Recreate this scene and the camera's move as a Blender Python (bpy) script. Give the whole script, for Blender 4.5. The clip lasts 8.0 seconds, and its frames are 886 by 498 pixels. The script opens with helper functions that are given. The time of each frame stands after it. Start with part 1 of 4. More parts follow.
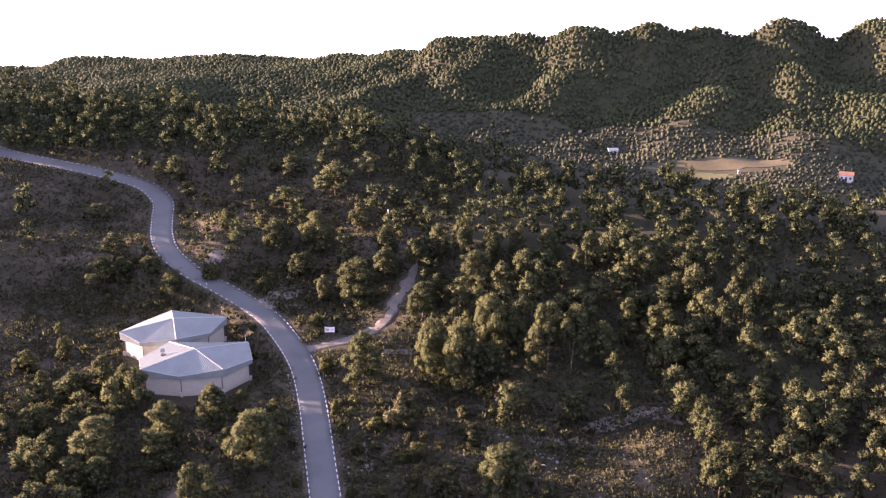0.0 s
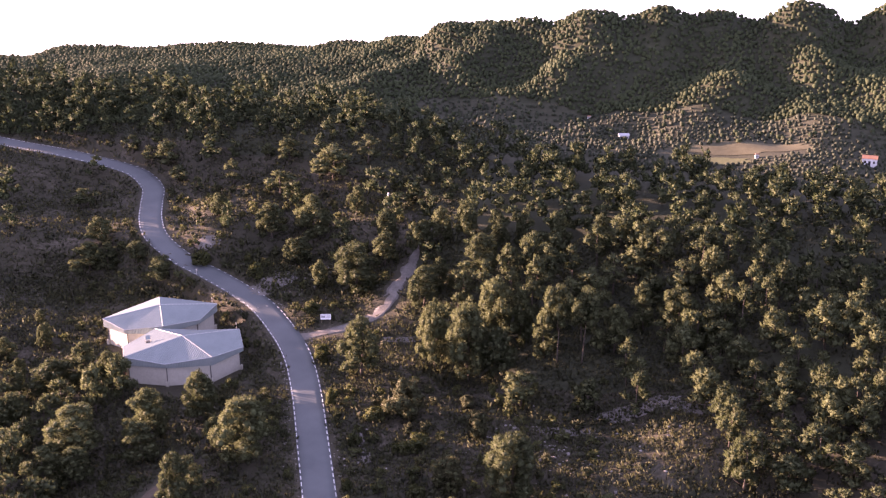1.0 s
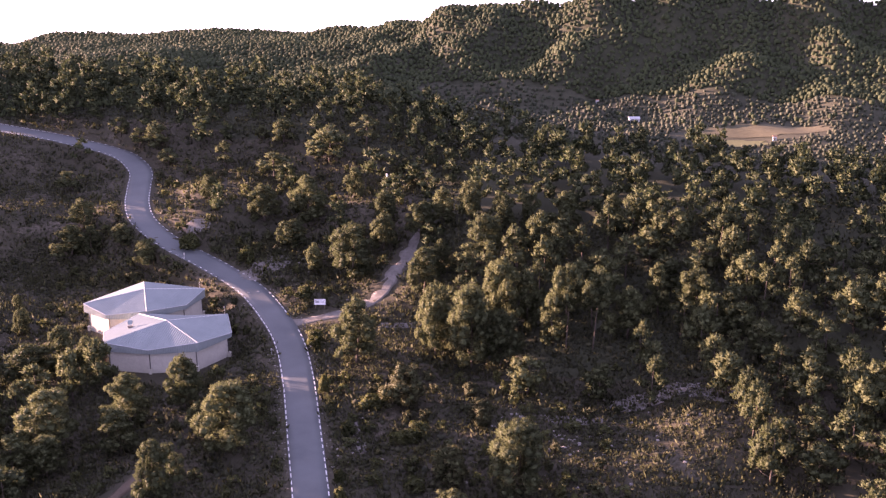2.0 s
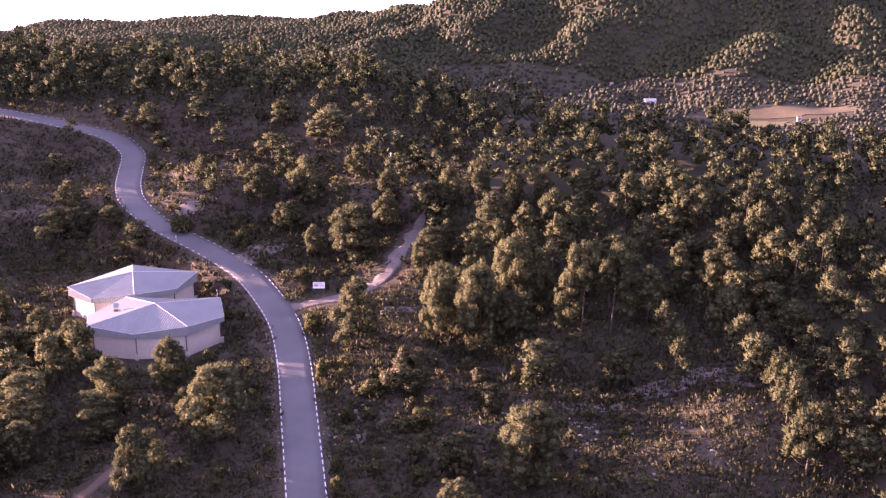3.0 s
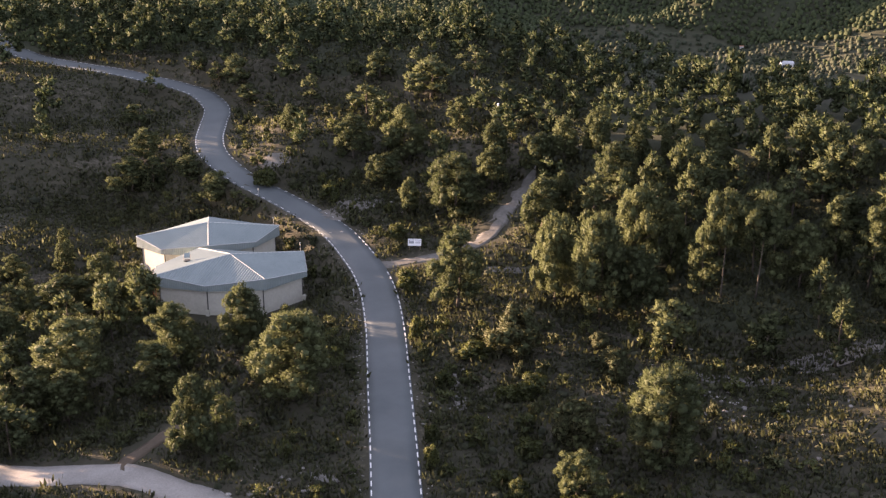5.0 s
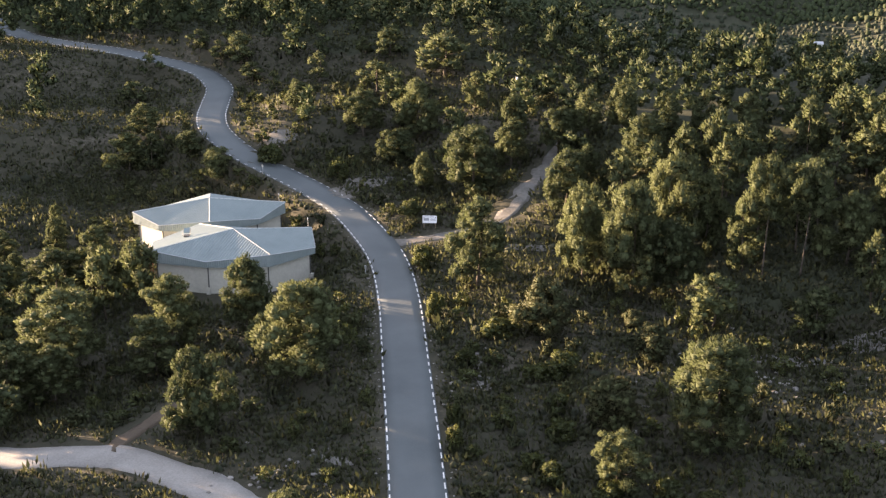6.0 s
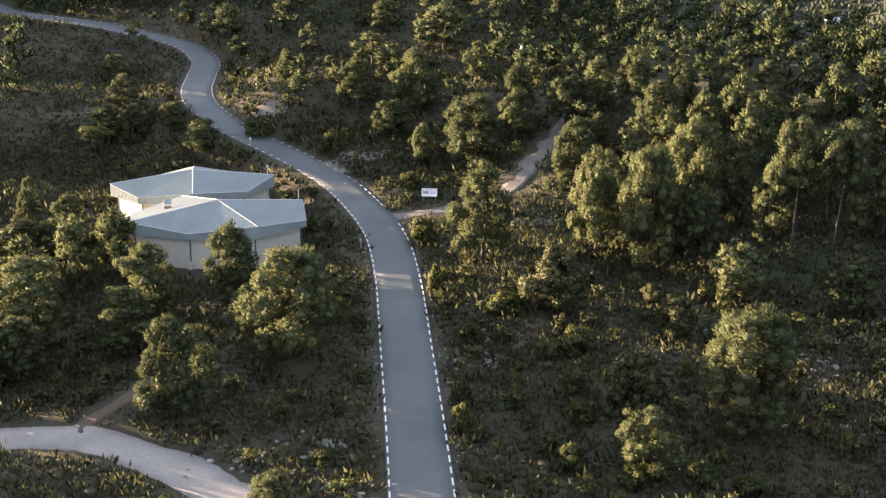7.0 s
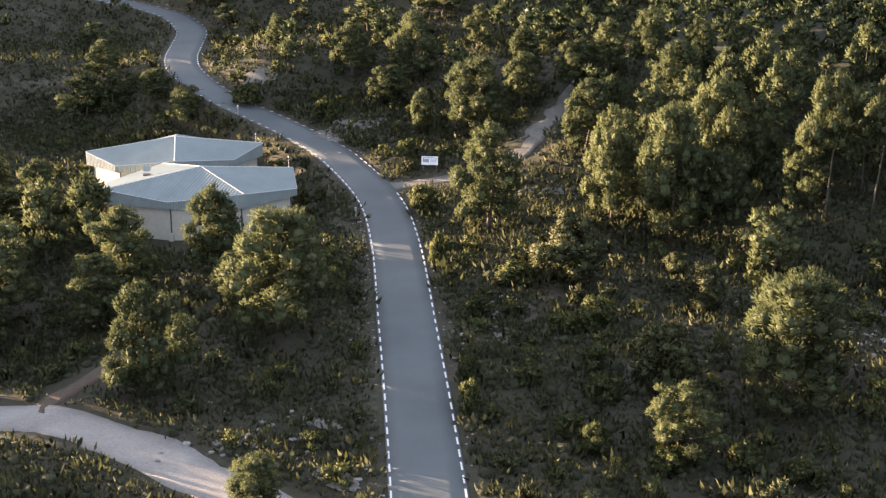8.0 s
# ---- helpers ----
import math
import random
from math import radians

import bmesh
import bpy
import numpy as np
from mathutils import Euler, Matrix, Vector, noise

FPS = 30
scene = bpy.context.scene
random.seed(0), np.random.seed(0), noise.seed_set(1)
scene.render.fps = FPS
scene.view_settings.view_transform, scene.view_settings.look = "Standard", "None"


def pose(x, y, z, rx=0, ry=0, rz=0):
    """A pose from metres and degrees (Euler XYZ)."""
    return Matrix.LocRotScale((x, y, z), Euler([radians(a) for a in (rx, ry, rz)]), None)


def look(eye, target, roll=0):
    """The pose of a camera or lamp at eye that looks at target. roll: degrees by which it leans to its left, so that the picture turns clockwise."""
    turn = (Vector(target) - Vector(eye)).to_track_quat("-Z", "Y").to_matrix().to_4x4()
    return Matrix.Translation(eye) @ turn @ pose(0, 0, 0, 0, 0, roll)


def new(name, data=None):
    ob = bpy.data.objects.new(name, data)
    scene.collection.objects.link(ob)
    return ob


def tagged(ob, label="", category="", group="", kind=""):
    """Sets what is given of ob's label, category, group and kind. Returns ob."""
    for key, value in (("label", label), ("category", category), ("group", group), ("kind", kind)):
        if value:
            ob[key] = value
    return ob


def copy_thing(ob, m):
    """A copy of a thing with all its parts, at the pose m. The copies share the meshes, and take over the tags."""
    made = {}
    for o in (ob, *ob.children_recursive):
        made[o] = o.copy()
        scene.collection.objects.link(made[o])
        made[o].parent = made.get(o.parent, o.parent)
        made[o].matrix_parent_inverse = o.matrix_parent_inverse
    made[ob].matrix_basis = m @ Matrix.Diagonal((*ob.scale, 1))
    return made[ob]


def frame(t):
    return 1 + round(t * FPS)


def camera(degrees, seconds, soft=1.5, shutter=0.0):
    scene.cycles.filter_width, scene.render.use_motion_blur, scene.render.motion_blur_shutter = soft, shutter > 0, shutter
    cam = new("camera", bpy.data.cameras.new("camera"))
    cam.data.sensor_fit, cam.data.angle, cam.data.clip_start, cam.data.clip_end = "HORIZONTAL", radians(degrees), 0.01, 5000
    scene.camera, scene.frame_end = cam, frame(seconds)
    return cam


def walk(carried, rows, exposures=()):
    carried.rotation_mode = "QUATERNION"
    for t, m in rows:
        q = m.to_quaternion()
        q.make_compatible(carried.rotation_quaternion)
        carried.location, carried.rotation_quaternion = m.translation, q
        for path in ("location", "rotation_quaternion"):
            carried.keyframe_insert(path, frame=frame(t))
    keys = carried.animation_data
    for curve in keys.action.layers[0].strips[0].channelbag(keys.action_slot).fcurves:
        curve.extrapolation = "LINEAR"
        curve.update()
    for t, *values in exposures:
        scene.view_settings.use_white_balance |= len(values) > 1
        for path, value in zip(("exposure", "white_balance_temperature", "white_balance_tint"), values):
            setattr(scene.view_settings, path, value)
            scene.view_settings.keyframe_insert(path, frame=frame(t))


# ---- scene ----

# ---- camera and its way ----
cam = camera(40.0, 8.0, 1.35)
PATH = [
    (0.0, 19.44, -101.26, 113.35, 68.39, -0.12, 7.53),
    (0.5, 18.66, -95.61, 107.84, 68.68, -0.10, 7.59),
    (1.0, 17.91, -89.97, 102.40, 68.96, -0.08, 7.67),
    (1.5, 17.20, -84.35, 97.13, 69.22, -0.07, 7.76),
    (3.0, 15.25, -67.65, 81.88, 69.99, -0.18, 8.19),
    (3.5, 14.30, -62.42, 77.01, 70.26, -0.26, 9.74),
    (4.0, 12.98, -57.08, 72.34, 70.46, -0.37, 11.32),
    (4.5, 11.16, -51.78, 67.84, 70.64, -0.43, 12.48),
    (6.0, 4.37, -37.97, 54.43, 71.47, 0.15, 12.76),
    (6.5, 2.49, -33.13, 50.30, 71.66, 0.38, 12.49),
    (7.0, 0.84, -28.16, 46.51, 71.75, 0.48, 12.32),
    (7.5, -0.76, -23.32, 43.02, 71.74, 0.55, 12.13),
    (8.0, -2.33, -18.33, 39.75, 71.63, 0.59, 11.99),
]
EXPOSURES = [(0.0, 3.75, 7600, 64), (1.7, 3.75, 7600, 74), (2.9, 3.8, 7600, 88), (3.4, 4.8, 7400, 156), (3.6, 4.8, 7400, 158), (4.0, 3.45, 7800, 122),
             (4.3, 3.40, 8400, 56), (4.7, 3.45, 8400, 43), (5.8, 3.75, 8400, 31), (8.0, 3.80, 8400, 31)]
walk(cam, [(t, pose(x, y, z, rx, 0, rz) @ pose(0, 0, 0, 0, 0, roll)) for t, x, y, z, rx, roll, rz in PATH], EXPOSURES)

# ---- daylight: a low warm sun ahead on one side, and the sky ----
SUN_AZIMUTH = radians(-78)      # from +y towards -x
SUN_ELEVATION = radians(6.2)
sun_way = Vector((math.sin(SUN_AZIMUTH) * math.cos(SUN_ELEVATION), math.cos(SUN_AZIMUTH) * math.cos(SUN_ELEVATION), math.sin(SUN_ELEVATION)))
sun_data = bpy.data.lights.new("sun", "SUN")
sun_data.energy, sun_data.angle, sun_data.color = 2.7, radians(0.6), (1.0, 0.88, 0.67)
sun = new("sun", sun_data)
sun.matrix_world = look(sun_way * 300, (0, 0, 0))
world = bpy.data.worlds.new("sky")
scene.world = world
world.use_nodes = True
wn = world.node_tree.nodes
wl = world.node_tree.links
wn.clear()
w_out, w_back, w_sky = wn.new("ShaderNodeOutputWorld"), wn.new("ShaderNodeBackground"), wn.new("ShaderNodeTexSky")
w_sky.sky_type, w_sky.sun_disc = "NISHITA", False
w_sky.sun_elevation, w_sky.sun_rotation, w_sky.dust_density, w_sky.air_density = SUN_ELEVATION, SUN_AZIMUTH, 2.5, 1.0
w_co, w_add = wn.new("ShaderNodeTexCoord"), wn.new("ShaderNodeVectorMath")
w_add.operation = "ADD"
w_add.inputs[1].default_value = (0, 0, 0.42)   # the land lies high: its skyline is seen from above
wl.new(w_co.outputs["Generated"], w_add.inputs[0])
wl.new(w_add.outputs[0], w_sky.inputs[0])
wl.new(w_sky.outputs[0], w_back.inputs[0])
w_back.inputs[1].default_value = 0.15
wl.new(w_back.outputs[0], w_out.inputs[0])

# ---- materials ----
def node(tree, kind, **inputs):
    n = tree.nodes.new(kind)
    for key, value in inputs.items():
        n.inputs[key.replace("_", " ")].default_value = value
    return n


def surface(name, low, high, rough=0.85, grain=6.0, patch=0.35, bump=0.3, metal=0.0, spread=0.5, leaf=0.0, per="", third=None, shift_by=0.28, coords="Object"):
    """Two colours mixed by noise at two scales, with fine relief; per: 'object' or 'island' adds a shift of tone for each piece."""
    m = bpy.data.materials.new(name)
    m.use_nodes = True
    tr = m.node_tree
    tr.nodes.clear()
    out = tr.nodes.new("ShaderNodeOutputMaterial")
    bsdf = node(tr, "ShaderNodeBsdfPrincipled", Roughness=rough, Metallic=metal)
    bsdf.inputs["Specular IOR Level"].default_value = 0.3
    if coords == "World":
        vec = tr.nodes.new("ShaderNodeNewGeometry").outputs["Position"]
    else:
        vec = tr.nodes.new("ShaderNodeTexCoord").outputs["Object"]
    fine = node(tr, "ShaderNodeTexNoise", Scale=grain, Detail=6.0, Roughness=0.65)
    wide = node(tr, "ShaderNodeTexNoise", Scale=patch, Detail=4.0, Roughness=0.6)
    for n in (fine, wide):
        tr.links.new(vec, n.inputs["Vector"])
    mix = tr.nodes.new("ShaderNodeMath")
    mix.operation = "MULTIPLY_ADD"
    mix.inputs[1].default_value = spread
    tr.links.new(fine.outputs[0], mix.inputs[0])
    half = tr.nodes.new("ShaderNodeMath")
    half.operation = "MULTIPLY"
    half.inputs[1].default_value = 1.0 - spread
    tr.links.new(wide.outputs[0], half.inputs[0])
    tr.links.new(half.outputs[0], mix.inputs[2])
    value = mix.outputs[0]
    if per:
        if per == "object":
            shift = tr.nodes.new("ShaderNodeObjectInfo").outputs["Random"]
        else:
            shift = tr.nodes.new("ShaderNodeNewGeometry").outputs["Random Per Island"]
        add = tr.nodes.new("ShaderNodeMath")
        add.operation = "MULTIPLY_ADD"
        add.inputs[1].default_value = shift_by
        tr.links.new(shift, add.inputs[0])
        tr.links.new(value, add.inputs[2])
        sub = tr.nodes.new("ShaderNodeMath")
        sub.operation = "SUBTRACT"
        sub.inputs[1].default_value = shift_by / 2
        tr.links.new(add.outputs[0], sub.inputs[0])
        value = sub.outputs[0]
    ramp = tr.nodes.new("ShaderNodeValToRGB")
    e = ramp.color_ramp.elements
    e[0].position, e[0].color = 0.32, (*low, 1)
    e[1].position, e[1].color = 0.68, (*high, 1)
    if third:
        mid = e.new(third[0])
        mid.color = (*third[1], 1)
    tr.links.new(value, ramp.inputs[0])
    tr.links.new(ramp.outputs[0], bsdf.inputs["Base Color"])
    if bump:
        b = node(tr, "ShaderNodeBump", Strength=bump, Distance=0.05)
        tr.links.new(fine.outputs[0], b.inputs["Height"])
        tr.links.new(b.outputs[0], bsdf.inputs["Normal"])
    if leaf:
        glow = tr.nodes.new("ShaderNodeBsdfTranslucent")
        tr.links.new(ramp.outputs[0], glow.inputs[0])
        both = tr.nodes.new("ShaderNodeMixShader")
        both.inputs[0].default_value = leaf
        tr.links.new(bsdf.outputs[0], both.inputs[1])
        tr.links.new(glow.outputs[0], both.inputs[2])
        tr.links.new(both.outputs[0], out.inputs[0])
    else:
        tr.links.new(bsdf.outputs[0], out.inputs[0])
    return m


M_SOIL = surface("dry_soil", (0.024, 0.026, 0.015), (0.12, 0.105, 0.08), 0.95, 1.6, 0.09, 0.8, third=(0.55, (0.05, 0.046, 0.03)), coords="World")
M_FLOOR = surface("forest_floor", (0.02, 0.026, 0.014), (0.05, 0.054, 0.03), 0.95, 1.2, 0.07, 0.8, coords="World")
M_GROVE = surface("grove_soil", (0.03, 0.034, 0.02), (0.06, 0.062, 0.038), 0.95, 1.2, 0.05, 0.5, coords="World")
M_ASPHALT = surface("worn_asphalt", (0.078, 0.094, 0.097), (0.122, 0.14, 0.142), 0.8, 9.0, 0.12, 0.25, spread=0.35, coords="World")
M_PAINT = surface("road_paint", (0.55, 0.55, 0.53), (0.8, 0.8, 0.78), 0.6, 14.0, 0.5, 0.1, coords="World")
M_GRAVEL = surface("pale_gravel", (0.19, 0.18, 0.165), (0.36, 0.34, 0.31), 0.95, 5.0, 0.25, 0.6, coords="World")
M_RUBBLE = surface("limestone_rubble", (0.085, 0.078, 0.066), (0.21, 0.2, 0.18), 0.95, 2.2, 0.5, 0.8, coords="World")
M_CLAY = surface("brown_track_earth", (0.07, 0.052, 0.038), (0.125, 0.095, 0.068), 0.95, 4.0, 0.4, 0.6, coords="World")
M_STONE = surface("limestone", (0.15, 0.14, 0.13), (0.32, 0.30, 0.27), 0.9, 3.0, 0.5, 0.6, per="island", coords="World")
M_NEEDLE = surface("pine_needles", (0.06, 0.078, 0.034), (0.116, 0.137, 0.062), 0.85, 1.2, 0.3, 0.0, leaf=0.5, per="object")
# darker copy of the needle colours: shade inside the crowns, put into colour
M_CROWN_SHADE = surface("shaded_crown_core", (0.036, 0.046, 0.019), (0.075, 0.09, 0.038), 0.9, 4.0, 0.5, 0.5, per="object")
M_BARK = surface("pine_bark", (0.045, 0.036, 0.028), (0.12, 0.098, 0.078), 0.95, 8.0, 0.8, 0.6)
M_WOODS = surface("far_pine_needles", (0.03, 0.046, 0.02), (0.075, 0.1, 0.042), 0.8, 0.6, 0.05, 0.0, leaf=0.4, per="island", coords="World", shift_by=0.14)
M_SCRUB = surface("scrub_leaves", (0.03, 0.038, 0.017), (0.11, 0.118, 0.052), 0.85, 0.9, 0.08, 0.0, leaf=0.4, per="island", coords="World", shift_by=0.14, spread=0.65)
# shrub bodies: scrub colour darkened to paint the shade beneath the sprays
M_SCRUB_SHADE = surface("shaded_scrub_body", (0.016, 0.02, 0.010), (0.05, 0.052, 0.026), 0.9, 2.5, 0.1, 0.6, per="island", coords="World")
M_DRY = surface("dry_brush", (0.045, 0.04, 0.026), (0.13, 0.112, 0.068), 0.85, 1.4, 0.1, 0.0, leaf=0.25, per="island", coords="World")
M_BUSH = surface("lentisk_leaves", (0.045, 0.06, 0.018), (0.14, 0.155, 0.048), 0.6, 3.0, 0.4, 0.0, leaf=0.4, per="object")
M_OLIVE = surface("olive_leaves", (0.026, 0.037, 0.019), (0.052, 0.065, 0.035), 0.7, 3.0, 0.1, 0.0, leaf=0.25, per="island", coords="World")
M_OAK = surface("holm_oak_leaves", (0.04, 0.048, 0.022), (0.11, 0.115, 0.05), 0.7, 3.0, 0.4, 0.0, leaf=0.25, per="object")
M_ROOF = surface("roof_sheet", (0.16, 0.205, 0.205), (0.23, 0.28, 0.275), 0.5, 5.0, 0.4, 0.1, metal=0.15)
M_FASCIA = surface("fascia_sheet", (0.19, 0.245, 0.245), (0.27, 0.325, 0.32), 0.45, 5.0, 0.5, 0.1, metal=0.15)
M_CAP = surface("ridge_cap_sheet", (0.42, 0.43, 0.41), (0.55, 0.56, 0.53), 0.4, 5.0, 0.5, 0.05, metal=0.2)
M_RENDER = surface("stained_render", (0.40, 0.39, 0.33), (0.56, 0.54, 0.47), 0.9, 3.0, 0.35, 0.3)
M_PIPE = surface("dark_pipe", (0.05, 0.05, 0.05), (0.10, 0.095, 0.09), 0.6, 6.0, 0.6, 0.1)
M_RED = surface("red_lead_steel", (0.30, 0.07, 0.04), (0.42, 0.11, 0.06), 0.6, 6.0, 0.6, 0.1)
M_STEEL = surface("galvanised_steel", (0.40, 0.41, 0.42), (0.55, 0.56, 0.57), 0.4, 6.0, 0.6, 0.05, metal=0.6)
M_BOARD = surface("sign_board", (0.72, 0.73, 0.74), (0.82, 0.83, 0.84), 0.5, 6.0, 0.6, 0.05)
M_INK = surface("sign_print", (0.20, 0.22, 0.24), (0.32, 0.34, 0.36), 0.6, 6.0, 0.6, 0.0)
M_WOOD = surface("grey_timber", (0.16, 0.12, 0.085), (0.28, 0.22, 0.16), 0.85, 9.0, 0.8, 0.4)
M_WHITE = surface("white_wash", (0.66, 0.66, 0.64), (0.82, 0.82, 0.80), 0.85, 3.0, 0.4, 0.2)
M_TILE = surface("terracotta_roof", (0.26, 0.12, 0.07), (0.42, 0.22, 0.14), 0.85, 4.0, 0.5, 0.3)
M_DARK = surface("dark_opening", (0.02, 0.02, 0.022), (0.05, 0.05, 0.05), 0.4, 4.0, 0.5, 0.0)
M_FIELD = surface("dry_field_grass", (0.062, 0.06, 0.034), (0.105, 0.098, 0.056), 0.95, 0.8, 0.06, 0.3, coords="World")
M_MEADOW = surface("green_field_grass", (0.065, 0.078, 0.034), (0.125, 0.128, 0.06), 0.95, 0.8, 0.06, 0.3, coords="World")


# ---- small mesh helpers ----
def mesh_of(name, verts, faces, material, smooth=False):
    me = bpy.data.meshes.new(name)
    me.from_pydata([tuple(v) for v in verts], [], [tuple(int(i) for i in f) for f in faces])
    me.materials.append(material)
    if smooth:
        for p in me.polygons:
            p.use_smooth = True
    me.update()
    return me


def part(name, mesh, parent, label=""):
    ob = new(name, mesh)
    ob.parent = parent
    return tagged(ob, label)


def thing(name, label, category, at=None, group="", kind=""):
    ob = new(name)
    ob.empty_display_size = 0.2
    if at is not None:
        ob.matrix_world = at
    return tagged(ob, label, category, group, kind)


def bm_mesh(name, bm, material, smooth=False):
    me = bpy.data.meshes.new(name)
    bm.to_mesh(me)
    bm.free()
    me.materials.append(material)
    if smooth:
        for p in me.polygons:
            p.use_smooth = True
    return me


def box(bm, cx, cy, cz, sx, sy, sz, turn=0.0):
    m = Matrix.Translation((cx, cy, cz)) @ Matrix.Rotation(turn, 4, "Z") @ Matrix.Diagonal((sx, sy, sz, 1))
    return bmesh.ops.create_cube(bm, size=1.0, matrix=m)["verts"]


def tube(bm, points, radii, sides=6):
    """A tapered tube through points."""
    rings = []
    for k, p in enumerate(points):
        p = Vector(p)
        a = Vector(points[min(k + 1, len(points) - 1)]) - Vector(points[max(k - 1, 0)])
        q = a.to_track_quat("Z", "Y")
        rings.append([bm.verts.new(p + q @ Vector((math.cos(2 * math.pi * s / sides) * radii[k], math.sin(2 * math.pi * s / sides) * radii[k], 0))) for s in range(sides)])
    for a, b in zip(rings, rings[1:]):
        for s in range(sides):
            bm.faces.new((a[s], a[(s + 1) % sides], b[(s + 1) % sides], b[s]))
    bm.faces.new(rings[-1])
    bm.faces.new(list(reversed(rings[0])))


def spline(points, step):
    """Points about step metres apart on a smooth curve through the given ones."""
    p = np.array(points, float)
    p = np.vstack([2 * p[0] - p[1], p, 2 * p[-1] - p[-2]])
    out = []
    for k in range(1, len(p) - 2):
        n = max(int(np.linalg.norm(p[k + 1] - p[k]) / step), 2)
        for s in np.linspace(0, 1, n, endpoint=False):
            out.append(0.5 * (2 * p[k] + (p[k + 1] - p[k - 1]) * s + (2 * p[k - 1] - 5 * p[k] + 4 * p[k + 1] - p[k + 2]) * s ** 2 + (3 * p[k] - p[k - 1] - 3 * p[k + 1] + p[k + 2]) * s ** 3))
    out.append(p[-2])
    return np.array(out)
# ---- terrain: heights blended from knolls, saddles and ridges ----
NEAR_KNOLLS = [(-27, 92, -1.5), (-31, 103, -1.4), (-18, 82, -2.2), (-37, 121, -1), (-15, 113, -0.5), (15, 100, -1),
               (-4, 102, -1), (0, 65, -3), (-35, 60, -3.2), (-75, 72, -5), (-62, 110, -4.2), (-72, 128, -4.2),
               (-95, 110, -6), (-100, 140, -3), (-50, 133, -1), (-36, 136, 1), (-22, 144, 4), (-50, 150, 3),
               (-86, 168, 6), (-67, 171, 9), (-29, 167, 10), (-5, 162, 12), (4, 142, 8), (20, 118, 3.5), (42, 99, 3)]
CREST = [(60, 125, 9), (40, 150, 13), (-120, 170, 5), (-140, 200, 12), (-161, 240, 18), (-120, 235, 18), (-81, 225, 18),
         (-45, 215, 19.5), (-25, 205, 16), (-10, 195, 14.5), (12, 190, 13.5), (33, 185, 14), (52, 175, 15),
         (70, 170, 15.5), (90, 160, 16), (40, 60, -2), (90, 90, 6), (-10, 20, -4), (-110, 60, -7), (-170, 120, -6)]
VALLEY = [(24, 227, 13.5), (14, 242, 13.5), (-23, 238, 14.5), (2, 233, 13.5), (56, 216, 17), (82, 204, 18), (90, 200, 15), (45, 205, 14.5), (117, 205, 23),
          (-7, 246, 15.5), (26, 241, 16.5), (57, 233, 17.5), (45, 223, 16.5), (78, 227, 22), (97, 237, 28), (-31, 251, 17), (-52, 260, 18), (-22, 258, 22), (-85, 245, 16)]
HILLS = [(25, 258, 30.5), (9, 253, 24), (-7, 249, 17.5), (50, 263, 28.5), (42, 256, 21), (26, 250, 18.5), (73, 253, 33.5), (55, 245, 28),
         (87, 255, 27), (64, 248, 21.5), (-164, 268, 15.5), (-122, 256, 20.5), (-133, 281, 17.5), (-89, 264, 18.5), (-74, 285, 19.5), (-9, 270, 26.5), (-45, 275, 21.5), (122, 245, 35.5)]
SKYLINE = [(-199, 314, 10), (-157, 312, 15), (-88, 306, 18), (-64, 296, 22), (-44, 289, 25.5), (-30, 281, 32.5), (-15, 281, 33),
           (-6, 277, 36), (14, 270, 39.5), (34, 268, 42), (50, 268, 43.5), (74, 266, 44), (100, 264, 44.5), (143, 260, 44)]
KNOTS = np.array(NEAR_KNOLLS + CREST + VALLEY + HILLS + SKYLINE, float)
SOFT = np.where(KNOTS[:, 1] > 200, 62.0, 60.0)
RIDGE = np.array(SKYLINE, float)


SPURS = [(-10, 248, 39, 268), (-32, 258, -5, 275), (-56, 247, -29, 275)]


def spur_height(x, y):
    """Rounded spurs that run down from the skyline, with gullies between them."""
    rise = np.zeros_like(x)
    for x0, y0, x1, y1 in SPURS:
        dx, dy = x1 - x0, y1 - y0
        f = np.clip(((x - x0) * dx + (y - y0) * dy) / (dx * dx + dy * dy), 0.0, 1.0)
        off = (x - x0 - f * dx) ** 2 + (y - y0 - f * dy) ** 2
        rise = np.maximum(rise, np.exp(-off / 38.0) * np.sin(np.clip(f * 1.15 + 0.12, 0, 1) * math.pi) ** 0.7)
    return 4.2 * rise


def ground_raw(x, y):
    """Height of the bare land, before roads are cut into it."""
    x, y = np.asarray(x, float), np.asarray(y, float)
    d2 = (x[..., None] - KNOTS[:, 0]) ** 2 + (y[..., None] - KNOTS[:, 1]) ** 2
    w = 1.0 / (d2 + SOFT) ** 2.2
    z = (w * KNOTS[:, 2]).sum(-1) / w.sum(-1)
    z = z + spur_height(x, y)
    edge = np.interp(x, RIDGE[:, 0], RIDGE[:, 1])
    over = np.maximum(y - edge - 4.0, 0.0)
    z = z - 0.9 * over - 0.004 * over ** 2
    calm = np.clip((y - 20.0) / 25.0, 0.0, 1.0) * np.clip((330.0 - y) / 60.0, 0.0, 1.0)
    z = z + calm * (0.25 * np.sin(x * 0.21 + 1.3 * np.sin(y * 0.13)) * np.cos(y * 0.19) + 0.12 * np.sin(x * 0.53 + y * 0.31))
    return z


